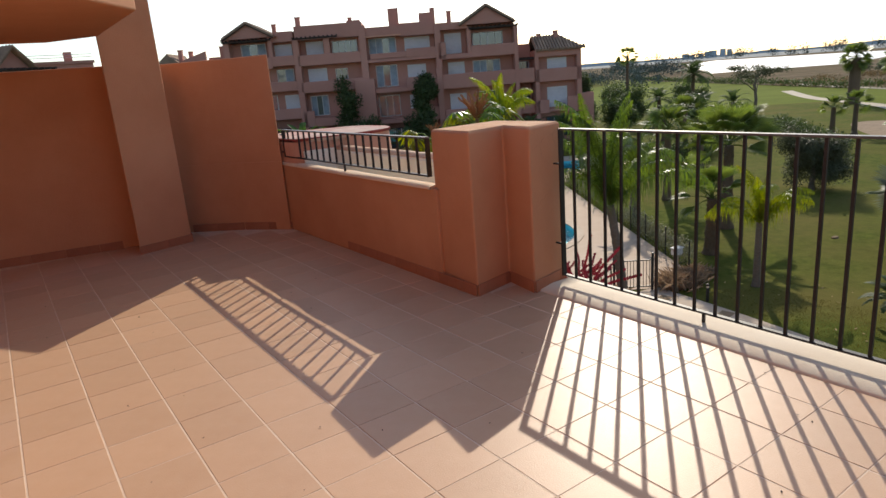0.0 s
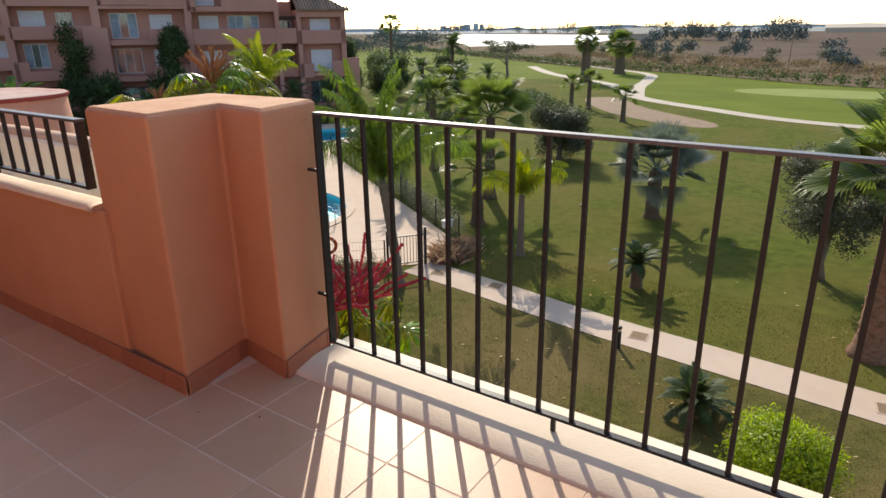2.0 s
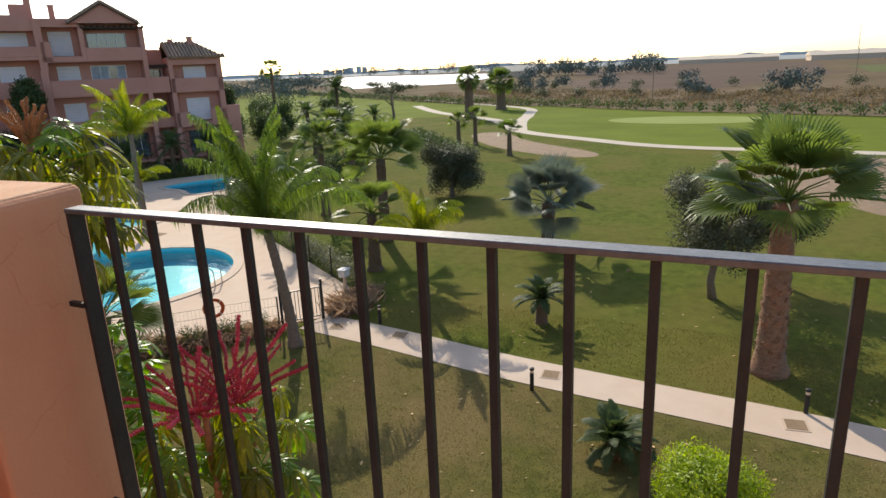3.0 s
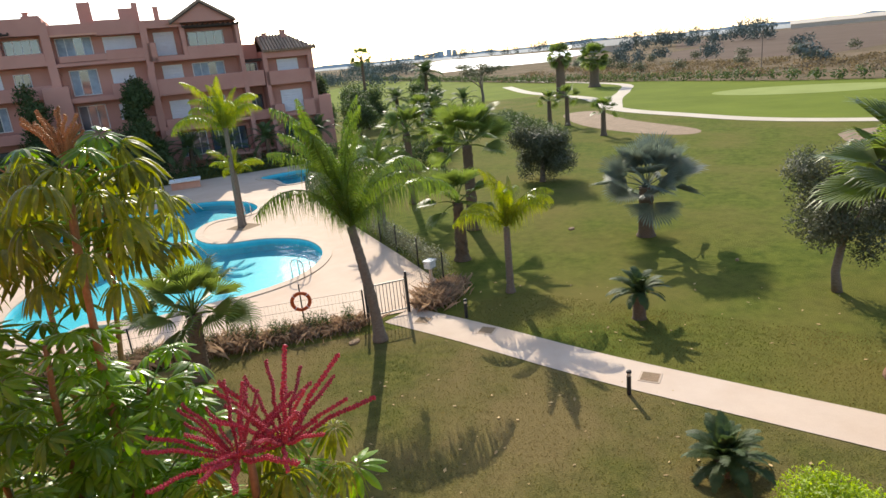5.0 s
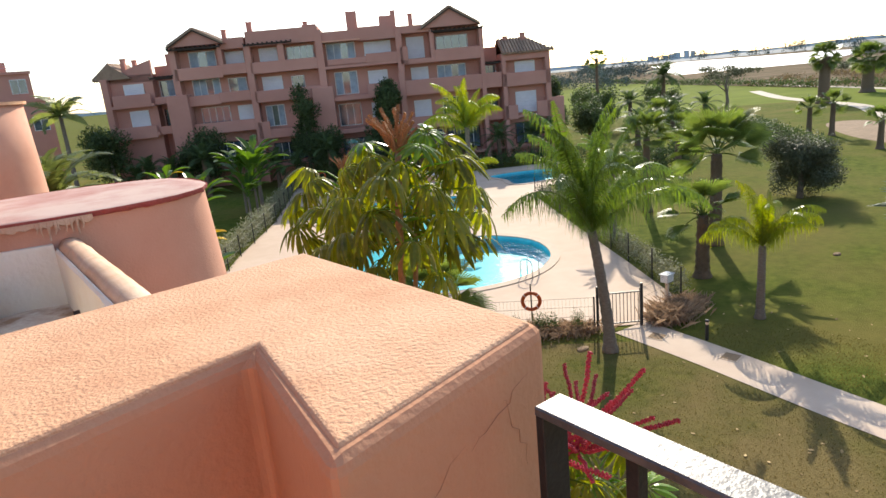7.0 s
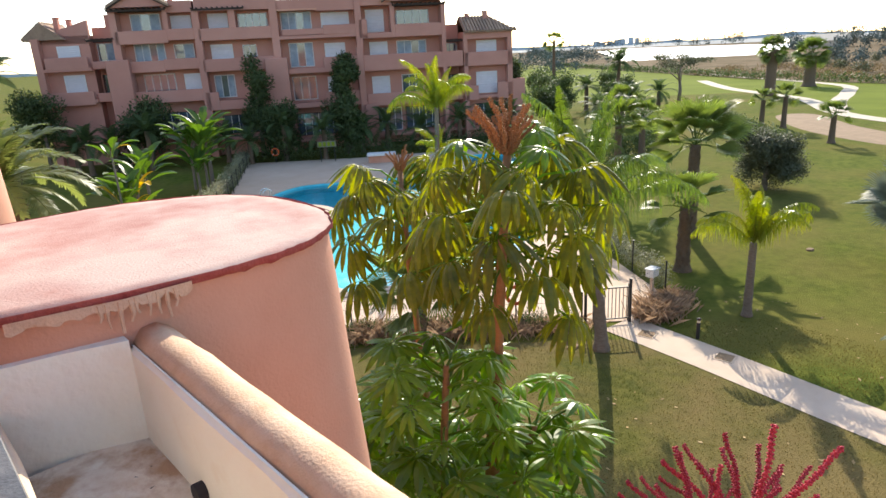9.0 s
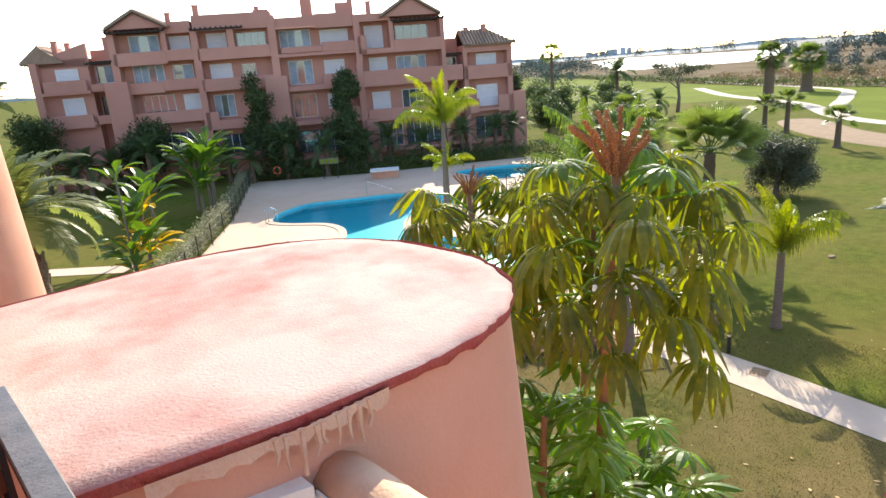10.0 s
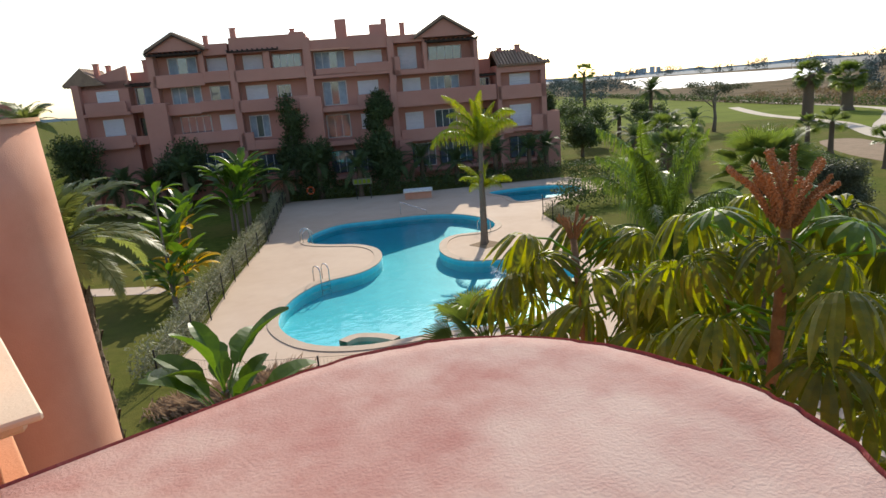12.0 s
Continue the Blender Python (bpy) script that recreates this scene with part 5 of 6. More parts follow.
def umbrella(name, label, base, tops, clusters, meshes, reach, spikes, seed, scale=(0.8, 1.1)):
    """An umbrella tree: stems from the ground, stalks that each carry a whorl of leaves."""
    r = random.Random(seed)
    t = thing(name, label, "tree", pose(*base))
    B = Vector(base)
    for k, (top, r0) in enumerate(tops):
        e = Vector(top) - B
        path = [(e.x * q ** 1.4 + 0.05 * math.sin(5 * q + k), e.y * q ** 1.4 + 0.05 * math.cos(4 * q + k), e.z * q) for q in [i / 12 for i in range(13)]]
        path[-1] = tuple(e)
        part("stem", Shape().tube(path, [r0 * (1 - 0.5 * i / 12) * (1.12 if i % 2 else 0.95) for i in range(13)], 8), STEM, t, smooth=True)
        lo, hi, num = clusters[k]
        for i in range(num):
            q = (i + 0.5) / num
            z = hi + (lo - hi) * q
            f = min(1, max(0, (z - B.z) / max(0.01, e.z)))
            c = Vector((e.x * f ** 1.4, e.y * f ** 1.4, z - B.z))
            a = i * 2.4 + r.uniform(-0.3, 0.3)
            d = reach * (0.35 + 0.65 * min(1, 0.25 + q * 1.6)) * r.uniform(0.75, 1.15)
            end = c + Vector((math.cos(a) * d, math.sin(a) * d, d * (0.55 - 0.75 * q)))
            part("leaf_stalk", Shape().tube([c, c.lerp(end, 0.5) + Vector((0, 0, 0.06)), end], [0.012, 0.009, 0.007], 5, False), F_SCHEF, t)
            part("leaf_whorl", meshes[i % len(meshes)] if not (q < 0.09 and hi > 0.5) else UM_NEW[i % 3], None, t,
                 m=Matrix.Translation(end) @ pose(0, 0, 0, r.uniform(-14, 14) - 18 * math.sin(a), r.uniform(-14, 14) + 18 * math.cos(a), r.uniform(0, 360)) @ Matrix.Scale(r.uniform(*scale), 4))
    for c, num, tilt, meshs, k in spikes:
        for i in range(num):
            a = i * 2.4
            part("flower_spike", meshs[i % 2], None, t, m=Matrix.Translation(Vector(c) - B) @ pose(0, 0, 0, 0, tilt * ((i + 0.6) / num) ** 0.4 + r.uniform(-5, 5), math.degrees(a)) @ Matrix.Scale(r.uniform(0.75, 1.15) * k, 4))
    return t


umbrella("umbrella_tree", "umbrella tree with drooping olive-green leaf whorls and rust flower spikes", (6.0, 8.5, G),
         [((6.34, 8.24, 0.92), 0.06), ((6.6, 9.78, 0.60), 0.05), ((6.85, 8.75, 0.40), 0.045)], [(-0.02, 0.84, 38), (-0.15, 0.50, 26), (-0.1, 0.30, 13)], UM_OLD, 0.64,
         [((6.34, 8.24, 0.88), 20, 42, RUST_SPIKE, 0.95), ((6.6, 9.78, 0.57), 12, 38, RUST_SPIKE, 0.6)], 5)
umbrella("umbrella_tree", "bushy young umbrella tree with bright green leaf whorls", (5.85, 8.9, G),
         [((5.9, 8.5, -0.65), 0.05), ((5.4, 8.95, -1.2), 0.05), ((6.5, 8.15, -1.3), 0.05), ((6.1, 7.7, -2.0), 0.04)], [(-2.9, -0.65, 84), (-3.1, -1.2, 74), (-3.3, -1.3, 74), (-3.6, -2.0, 50)],
         UM_NEW, 0.72, [], 6, (0.8, 1.1))
umbrella("umbrella_tree", "umbrella tree carrying crimson radiating flower spikes", (6.45, 6.75, G),
         [((6.3, 6.58, -1.32), 0.06), ((6.75, 6.45, -1.7), 0.05), ((6.05, 6.3, -1.9), 0.05)], [(-2.9, -1.56, 22), (-3.1, -1.7, 20), (-3.2, -1.8, 18)],
         UM_OLD + UM_NEW, 0.62, [((6.22, 6.62, -1.42), 22, 80, RED_SPIKE, 1.2), ((6.54, 6.46, -1.45), 22, 74, RED_SPIKE, 1.2)], 7)

PAD = [paddle(2.0, 0.60, 1.0, k).mesh("leaf", F_BANANA) for k in (1, 2, 3)]
PAD_GOLD = [paddle(1.7, 0.42, 1.3, k).mesh("leaf", F_GOLD) for k in (4, 5)]


def strelitzia(x, y, z, count, h, label, seed, gold=0, scale=1.0, thick=1.0):
    r = random.Random(seed)
    t = thing("bird_of_paradise", label, "plant", pose(x, y, z))
    part("stem", Shape().tube([(0, 0, -0.05), (0.03, 0, h * 0.5), (0, 0.03, h)], [0.11 * thick, 0.09 * thick, 0.07 * thick], 8), TRUNK_GREY, t)
    for i in range(count):
        g = i < gold
        part("leaf", (PAD_GOLD if g else PAD)[i % 2], None, t, "yellow leaf" if g else "", m=Matrix.Translation((0, 0, h * r.uniform(0.8, 1.0))) @ pose(0, 0, 0, 0, r.uniform(-10, 40), i * 137.5) @ Matrix.Scale(scale * r.uniform(0.75, 1.1), 4))


strelitzia(6.3, 16.7, G, 17, 4.2, "broad-leaved giant bird of paradise beside the turret", 1, 0, 0.92)
strelitzia(11.6, 37.5, G, 7, 5.0, "tall thin-stemmed giant bird of paradise by the pool fence", 2, 1, 0.75, 0.6)
strelitzia(12.5, 37.9, G, 22, 1.1, "bird of paradise with golden yellow leaves", 3, 15, 1.15)
strelitzia(12.1, 38.9, G, 16, 2.0, "leafy green bird of paradise by the pool hedge", 21, 2, 1.1)
strelitzia(11.4, 36.6, G, 18, 1.2, "low leafy green bird of paradise by the pool hedge", 22, 3, 0.9)
strelitzia(14.6, 43.0, G, 16, 3.0, "tall green bird of paradise by the pool hedge", 23, 0, 1.1)
strelitzia(13.3, 40.6, G, 13, 2.4, "half-yellow bird of paradise along the pool hedge", 4, 4, 1.15)
strelitzia(11.2, 35.7, G, 12, 0.7, "low bird of paradise with yellowing leaf edges", 5, 4, 0.7)
for i, (x, y, h) in enumerate(((20.6, 49.4, 2.4), (21.4, 50.6, 3.6), (19.7, 48.6, 1.4), (20.4, 51.2, 2.8), (22.0, 51.8, 2.2))):
    strelitzia(x, y, G, 17, h + 0.5, "clump of green bird of paradise along the pool hedge", 10 + i, 0, 1.3)
for x, y in ((19.5, 63.6), (20.2, 68.0)):
    t = thing("cycad", "small dark cycad on the shaded lawn", "cycad", pose(x, y, G))
    part("trunk", palm_trunk(0.5, 0.22, 0.2, rough=0.12), TRUNK, t, smooth=True)
    crown(t, "frond", CYCAD, 26, Vector((0, 0, 0.5)), (80, -12), 14, (1.3, 1.6), int(y))


# hedges, grasses, far growth
def run(a, b, step):
    a, b = Vector(a), Vector(b)
    n = max(1, int((b - a).length / step))
    return [a.lerp(b, (i + 0.5) / n) for i in range(n)]


def hedge(name, label, pts, h, w, n, size, material, seed, step=0.6):
    r = random.Random(seed)
    bl = []
    for i in range(len(pts) - 1):
        for p in run(pts[i], pts[i + 1], step):
            bl.append((p.x + r.uniform(-0.15, 0.15), p.y + r.uniform(-0.15, 0.15), G + h * r.uniform(0.42, 0.55), w * r.uniform(0.5, 0.75), w * r.uniform(0.5, 0.75), h * r.uniform(0.48, 0.6)))
    return tagged(new(name, leaf_cloud(bl, n, size, seed).mesh(name, material)), label, "hedge", kind="stuff")


hedge("hedge", "grey-green hedge along the pool fence beside the lawn", [(7.6, 28.2), (9.6, 30.8), (14.3, 38.0), (19.6, 45.2), (27.9, 58.8)], 1.45, 0.8, 16000, 0.15, F_HEDGE, 1)
hedge("hedge", "low grey-green hedge along the fence by the golf lawn", [(23.3, 15.9), (26.1, 20.0), (30.8, 27.4), (35.4, 34.4)], 1.0, 0.7, 9000, 0.13, F_HEDGE, 2)
hedge("hedge", "dark clipped hedge at the back of the pool", [(28.3, 59.2), (36, 52.4), (48.8, 44.6), (49.5, 37.5)], 1.7, 1.0, 9000, 0.24, F_SHRUB, 3)
hedge("hedge", "dark hedge below the apartment building", [(24, 76), (36, 68), (48, 60), (58, 54)], 2.9, 1.6, 9000, 0.35, F_SHRUB, 4, 1.0)
hedge("shrubs", "dark shrubs between lawn and golf course", [(36.5, 34.5), (42, 33), (50, 33), (58, 37), (66, 42)], 2.2, 1.8, 9000, 0.28, F_SHRUB, 5, 1.3)
hedge("shrubs", "low dark shrubs beside the cart track", [(56, 24), (64, 31), (74, 39)], 1.6, 1.6, 5000, 0.28, F_SHRUB, 6, 1.2)
hedge("shrubs", "row of dark bushes along the edge of the scrub", [(92, -32), (107, -5), (115, 13), (131, 36), (146, 65), (166, 90), (256, 206)], 1.9, 2.4, 9000, 0.6, F_SHRUB, 7, 3.0)
hedge("shrubs", "scattered bushes on the dry scrubland", [(150, -10), (170, 20), (160, 45), (200, 70), (240, 100), (220, 40), (190, -30)], 2.6, 3.6, 6000, 0.6, F_OLIVE, 8, 13.0)


def tufts(name, label, pts, n, h, seed, material=F_GRASS, spread=0.55):
    r, s = random.Random(seed), Shape()
    seg = []
    for i in range(len(pts) - 1):
        seg += run(pts[i], pts[i + 1], 0.3)
    for _ in range(n):
        p = r.choice(seg)
        k = 0.55 + 0.9 * max(0, noise.noise(Vector((p.x * 0.6, p.y * 0.6, seed))) + 0.35)
        c = Vector((p.x + r.gauss(0, spread * 0.5), p.y + r.gauss(0, spread * 0.5), G))
        d = Vector((r.gauss(0, 0.35), r.gauss(0, 0.35), 1)) * (h * k * r.uniform(0.6, 1.2))
        w = Vector((r.gauss(0, 1), r.gauss(0, 1), 0)).normalized() * 0.013
        s.add([c - w, c + w, c + d * 0.6 + w, c + d + Vector((d.x, d.y, -0.15)) * 0.4], [(0, 1, 2), (0, 2, 3)])
    return tagged(new(name, s.mesh(name, material)), label, "grass", kind="stuff")


tufts("ornamental_grass", "dry reddish ornamental grass along the pool fence", [(7.6, 26.0), (9.3, 24.4), (10.6, 23.6)], 6500, 0.66, 1)
tufts("ornamental_grass", "low dry grass along the foot of the pool fence", [(10.6, 23.6), (13.5, 21.0), (18.6, 16.4)], 6000, 0.42, 4)
tufts("ornamental_grass", "reddish grass clumps beside the gate", [(20.5, 15.0), (21.6, 15.0), (22.8, 15.3)], 2600, 0.55, 2)
hedge("fence_shrubs", "low grey shrubs along the pool fence", [(9.3, 24.9), (13.5, 21.1), (18.4, 16.5)], 0.75, 0.5, 9000, 0.08, F_SHRUB, 9)

# dark growth between lawn and golf course
for i, (x, y, h, w) in enumerate(((62, 52, 4.6, 2.2), (70, 57, 5.2, 2.4), (78, 64, 5.0, 2.6), (58, 60, 4.4, 2.4), (86, 72, 5.2, 2.6), (66, 66, 4.8, 2.4), (92, 62, 4.4, 2.6), (75, 51, 3.8, 2.2))):
    b = [(rr.uniform(-w * 0.6, w * 0.6), rr.uniform(-w * 0.6, w * 0.6), h * rr.uniform(0.35, 0.88), w * 0.55, w * 0.55, w * 0.45) for _ in range(10)]
    tree("tree", "dark leafy tree between the gardens and the golf course", x, y, b, [(0, 0, -0.05), (0.1, 0, h * 0.35), (0, 0.1, h * 0.7)], [0.2, 0.15, 0.08], F_SHRUB, 5000, 0.36, 90 + i)

# trees before the apartment building
for i, (s, d, h, w, m) in enumerate(((15.3, 2.2, 9.6, 1.7, 'd'), (6.9, 2.0, 9.4, 1.5, 'd'), (7.4, 4.5, 5.0, 1.9, 'd'), (25.0, 3.0, 6.2, 2.4, 'd'), (13.0, 5.0, 5.2, 2.0, 'd'), (34.0, 2.0, 6.5, 2.2, 'd'), (-10.8, -3.0, 8.2, 1.7, 'd'))):
    p = BM @ Vector((s, d, 0))
    b = [(rr.uniform(-w * 0.5, w * 0.5), rr.uniform(-w * 0.5, w * 0.5), h * rr.uniform(0.32, 0.92), w * rr.uniform(0.4, 0.75), w * rr.uniform(0.4, 0.75), w * 0.6) for _ in range(12)]
    tree("tree", "dark leafy tree close to the apartment facade", p.x, p.y, b, [(0, 0, -0.05), (0.1, 0, h * 0.35), (0, 0.1, h * 0.7)], [0.22, 0.16, 0.08], F_SHRUB, 6500, 0.34, 60 + i)
for i, (s, d, h) in enumerate(((21.0, 4.5, 2.8), (13.0, 6.0, 3.2), (-3.0, 6.0, 2.6), (3.5, 3.0, 2.4), (-6.5, 5.0, 2.6), (27.5, 5.0, 2.5), (31.0, 4.0, 2.2), (9.5, 7.0, 2.6),
                                  (24.5, 5.5, 3.4), (18.2, 4.0, 2.2), (16.0, 6.5, 2.0), (0.5, 5.0, 2.0), (-8.8, 3.0, 2.4), (6.0, 4.5, 2.2), (29.3, 6.0, 2.8))):
    p = BM @ Vector((s, d, 0))
    palm("date_palm", "dark green palm in front of the apartments", p.x, p.y, h, 0.25, 0.2, DATE_DARK, 18, (80, -25), seed=70 + i, bark=TRUNK, scale=(0.85, 1.1))


# ---- garden fittings ----
def bollard(x, y):
    t = thing("bollard_light", "short dark metal bollard light beside the path", "bollard", pose(x, y, G), "bollard lights along the path")
    part("post", Shape().tube([(0, 0, 0), (0, 0, 0.52)], 0.055, 10), IRON, t, smooth=False)
    part("lens", Shape().tube([(0, 0, 0.52), (0, 0, 0.60)], 0.05, 10), SILL, t, "pale lens ring")
    part("cap", Shape().tube([(0, 0, 0.60), (0, 0, 0.655), (0, 0, 0.67)], [0.065, 0.065, 0.03], 10), IRON, t)


for x, y in ((17.5, 7.0), (20.25, 13.25), (18.62, 0.5), (17.2, -6.5)):
    bollard(x, y)
for x, y, a in ((19.5, 14.5, 12), (19.55, 12.1, 8), (18.5, 6.75, 5), (17.95, 0.75, 8)):
    t = thing("manhole_cover", "square grey manhole cover set in the path", "manhole", pose(x, y, G + 0.02, 0, 0, a), "manhole covers in the path")
    part("rim", Shape().box(-0.27, -0.27, 0, 0.27, 0.27, 0.012, 0.003), COPING, t)
    part("plate", Shape().box(-0.22, -0.22, 0.012, 0.22, 0.22, 0.018, 0.002), SOIL, t)
for x, y, r in ((31.1, 13.8, 0.32), (17.3, 15.65, 0.34), (28.5, 6.2, 0.16)):
    t = new("ground_stone", Shape().tube([(0, 0, -0.02), (0, 0, 0.05), (0, 0, 0.075)], [r * 0.55, r * 0.5, r * 0.3], 9).mesh("ground_stone", SOIL))
    t.matrix_basis = pose(x, y, G) @ Matrix.Diagonal((1.3, 0.8, 1, 1))
    tagged(t, "flat pale stone lying on the lawn", "stone")


def fence(label, pts, h, step, pal=False):
    t = thing("wire_fence", label, "fence")
    post = Shape().tube([(0, 0, 0), (0, 0, h)], 0.03, 7).mesh("post", IRON)
    for i in range(len(pts) - 1):
        a, b = Vector(pts[i]), Vector(pts[i + 1])
        n = max(1, round((b - a).length / step))
        for k in range(n + (i == len(pts) - 2)):
            p = a.lerp(b, k / n)
            part("post", post, None, t, m=pose(p.x, p.y, G))
        for z in (0.1, h * 0.4, h * 0.7, h * 0.97):
            part("wire", Shape().tube([(a.x, a.y, G + z), (b.x, b.y, G + z)], 0.005, 4, False), IRON, t)
        w = Shape()
        m = int((b - a).length / 0.12)
        for k in range(m):
            p = a.lerp(b, (k + 0.5) / m)
            w.tube([(p.x, p.y, G + 0.1), (p.x, p.y, G + h * 0.97)], 0.0022, 3, False)
        tagged(part("mesh", w, IRON, t, "fine welded wire mesh"), kind="stuff")


fence("thin dark wire-mesh fence before the pool", [(8.0, 27.9), (9.4, 25.3), (13.5, 21.6), (18.8, 16.4)], 1.15, 3.0)
fence("thin dark wire fence between pool and golf lawn", [(20.05, 15.5), (22.75, 15.7), (25.7, 20.1), (30.4, 27.5), (35.2, 34.9)], 1.3, 2.4)
fence("thin dark wire fence along the pool hedge", [(8.0, 27.9), (10.1, 30.5), (14.8, 37.8), (20.1, 45.0), (28.4, 58.7)], 1.3, 2.6)
gate = thing("garden_gate", "black metal pool gate with vertical bars", "gate", pose(18.85, 16.3, G, 0, 0, -38))
for x in (0.0, 0.28, 1.45):
    part("post", Shape().box(x - 0.04, -0.04, 0, x + 0.04, 0.04, 1.5 if x != 0.28 else 1.25, 0.005), IRON, gate)
for z in (0.15, 1.2):
    part("rail", Shape().box(0.3, -0.02, z, 1.42, 0.02, z + 0.04), IRON, gate)
gb = Shape().box(-0.01, -0.01, 0.15, 0.01, 0.01, 1.22).mesh("bar", IRON)
for i in range(9):
    part("bar", gb, None, gate, m=pose(0.38 + i * 0.12, 0, 0))
meter = thing("meter_box", "small white box on a post by the fence", "box", pose(22.35, 16.0, G))
part("post", Shape().box(-0.05, -0.05, 0, 0.05, 0.05, 0.8), COPING, meter)
part("box", Shape().box(-0.2, -0.15, 0.78, 0.2, 0.15, 1.05, 0.02), WHITE, meter)
part("lid", Shape().box(-0.23, -0.18, 1.05, 0.23, 0.18, 1.09, 0.01), WHITE, meter)


def ring(R, r, n=20, k=8):
    s, vs = Shape(), []
    for i in range(n):
        a = 2 * math.pi * i / n
        for j in range(k):
            b = 2 * math.pi * j / k
            vs.append(((R + r * math.cos(b)) * math.cos(a), r * math.sin(b), (R + r * math.cos(b)) * math.sin(a)))
    return s.add(vs, [(i * k + j, ((i + 1) % n) * k + j, ((i + 1) % n) * k + (j + 1) % k, i * k + (j + 1) % k) for i in range(n) for j in range(k)])


for x, y, a, h in ((17.85, 18.35, -45, 0.85), (29.9, 56.7, -35, 1.0)):
    t = thing("lifebuoy", "orange-red lifebuoy hung on a thin post", "lifebuoy", pose(x, y, G, 0, 0, a), "lifebuoys round the pool")
    part("ring", ring(0.30, 0.065), ORANGE, t, m=pose(0, -0.05, h), smooth=True)
    part("post", Shape().tube([(0, 0.04, 0), (0, 0.04, h + 0.6)], 0.025, 6), IRON, t)
    for k in range(4):
        part("band", ring(0.066, 0.012, 10, 5), WHITE, t, "white band", m=pose(0, -0.05, h) @ pose(0, 0, 0, 0, 90 * k + 45, 0) @ pose(0.30, 0, 0, 90, 0, 0))


def ladder(x, y, a):
    t = thing("pool_ladder", "curved stainless steel pool ladder", "ladder", pose(x, y, G + 0.05, 0, 0, a), "pool ladders")
    for d in (-0.25, 0.25):
        pts = [(-0.45, d, 0)] + [(-0.45 + 0.3 - 0.3 * math.cos(w), d, 0.55 + 0.25 * math.sin(w)) for w in [math.pi * i / 8 for i in range(9)]] + [(0.15, d, -0.6)]
        part("handrail", Shape().tube(pts, 0.028, 7), STEEL, t, smooth=True)
    for z in (-0.15, -0.4):
        part("tread", Shape().box(0.10, -0.25, z, 0.20, 0.25, z + 0.03), STEEL, t)


for x, y, a in ((17.6, 33.8, -85), (21.7, 42.6, -10), (29.3, 34.7, 95), (21.6, 22.3, 100)):
    ladder(x, y, a)
hr = thing("pool_handrail", "sloping stainless steel handrail at the pool steps", "handrail", pose(30.0, 43.9, G + 0.05, 0, 0, -50))
part("rail", Shape().tube([(0, 0, 0), (0, 0, 0.95), (1.9, 0, 0.25), (1.9, 0, -0.4)], 0.025, 7), STEEL, hr)
block = thing("pool_shower_block", "low pink block with a white slab top behind the pool", "block", pose(35.4, 48.6, G, 0, 0, -38))
part("base", Shape().box(-1.1, -0.4, 0, 1.1, 0.4, 0.65, 0.03), PLASTER_PINK, block)
part("slab", Shape().box(-1.2, -0.75, 0.62, 1.2, 0.5, 0.8, 0.03), WHITE, block)
board = thing("notice_board", "small pale green notice board on the back hedge", "sign", pose(33.2, 53.4, G + 1.3, 0, 0, -38))
part("panel", Shape().box(-0.8, -0.55, 0, 0.8, -0.5, 0.5, 0.01), F_HEDGE, board)
for i in range(4):
    part("notice", Shape().box(-0.68 + i * 0.37, -0.565, 0.08, -0.42 + i * 0.37, -0.552, 0.42), F_LIME, board)
for i in range(2):
    part("post", Shape().box(-0.6 + i * 1.2, -0.49, -1.3, -0.54 + i * 1.2, -0.43, 0.5), IRON, board)
step_wall = Shape()
sp = spline([(14.0, 26.3), (14.65, 26.35), (15.2, 25.7), (15.45, 24.95)], 5, False)
step_wall = ribbon(sp, 0.42, G + 0.05)
lo = ribbon(sp, 0.42, G - 0.6)
n = len(step_wall.v)
step_wall.add(lo.v, [])
step_wall.f += [(2 * i + k, 2 * i + 2 + k, n + 2 * i + 2 + k, n + 2 * i + k) for i in range(n // 2 - 1) for k in (0, 1)]
setting("pool_step_wall", step_wall, COPING, "pale dividing wall of the wading corner", "pool")
setting("tree_pit", Shape().box(26.5, 31.5, G + 0.03, 27.9, 32.9, G + 0.045), SOIL, "square dark soil pit round the pool palm", "soil")

# litter on the lawn
r, lit = random.Random(5), Shape()
for _ in range(420):
    c = Vector((r.uniform(9, 26), r.uniform(-2, 22), G + 0.02))
    if (19 < c.x - (c.y - 15) * 0.1 < 21) or (c.y > 14 and c.x < 24):
        continue
    a, q = r.uniform(0, 6.28), r.uniform(0.03, 0.08)
    u, v = Vector((math.cos(a), math.sin(a), 0.2)) * q, Vector((-math.sin(a), math.cos(a), 0.1)) * q * 0.5
    lit.add([c - u, c + v, c + u, c - v], [(0, 1, 2, 3)])
LITTER = mat("fallen_leaf", (0.50, 0.36, 0.16), (0.34, 0.22, 0.09), 3, 0.8, vary=0.4, island=True)
tagged(new("fallen_leaves", lit.mesh("fallen_leaves", LITTER)), "dry fallen leaves scattered on the lawn", "leaf litter", kind="stuff")
lit = Shape()
for _ in range(60):
    c = Vector((r.uniform(0.2, 3.3), r.uniform(1.5, 7.2), 0.004))
    a, q = r.uniform(0, 6.28), r.uniform(0.003, 0.009)
    u, v = Vector((math.cos(a), math.sin(a), 0.25)) * q, Vector((-math.sin(a), math.cos(a), 0.1)) * q * 0.6
    lit.add([c - u, c + v, c + u, c - v], [(0, 1, 2, 3)])
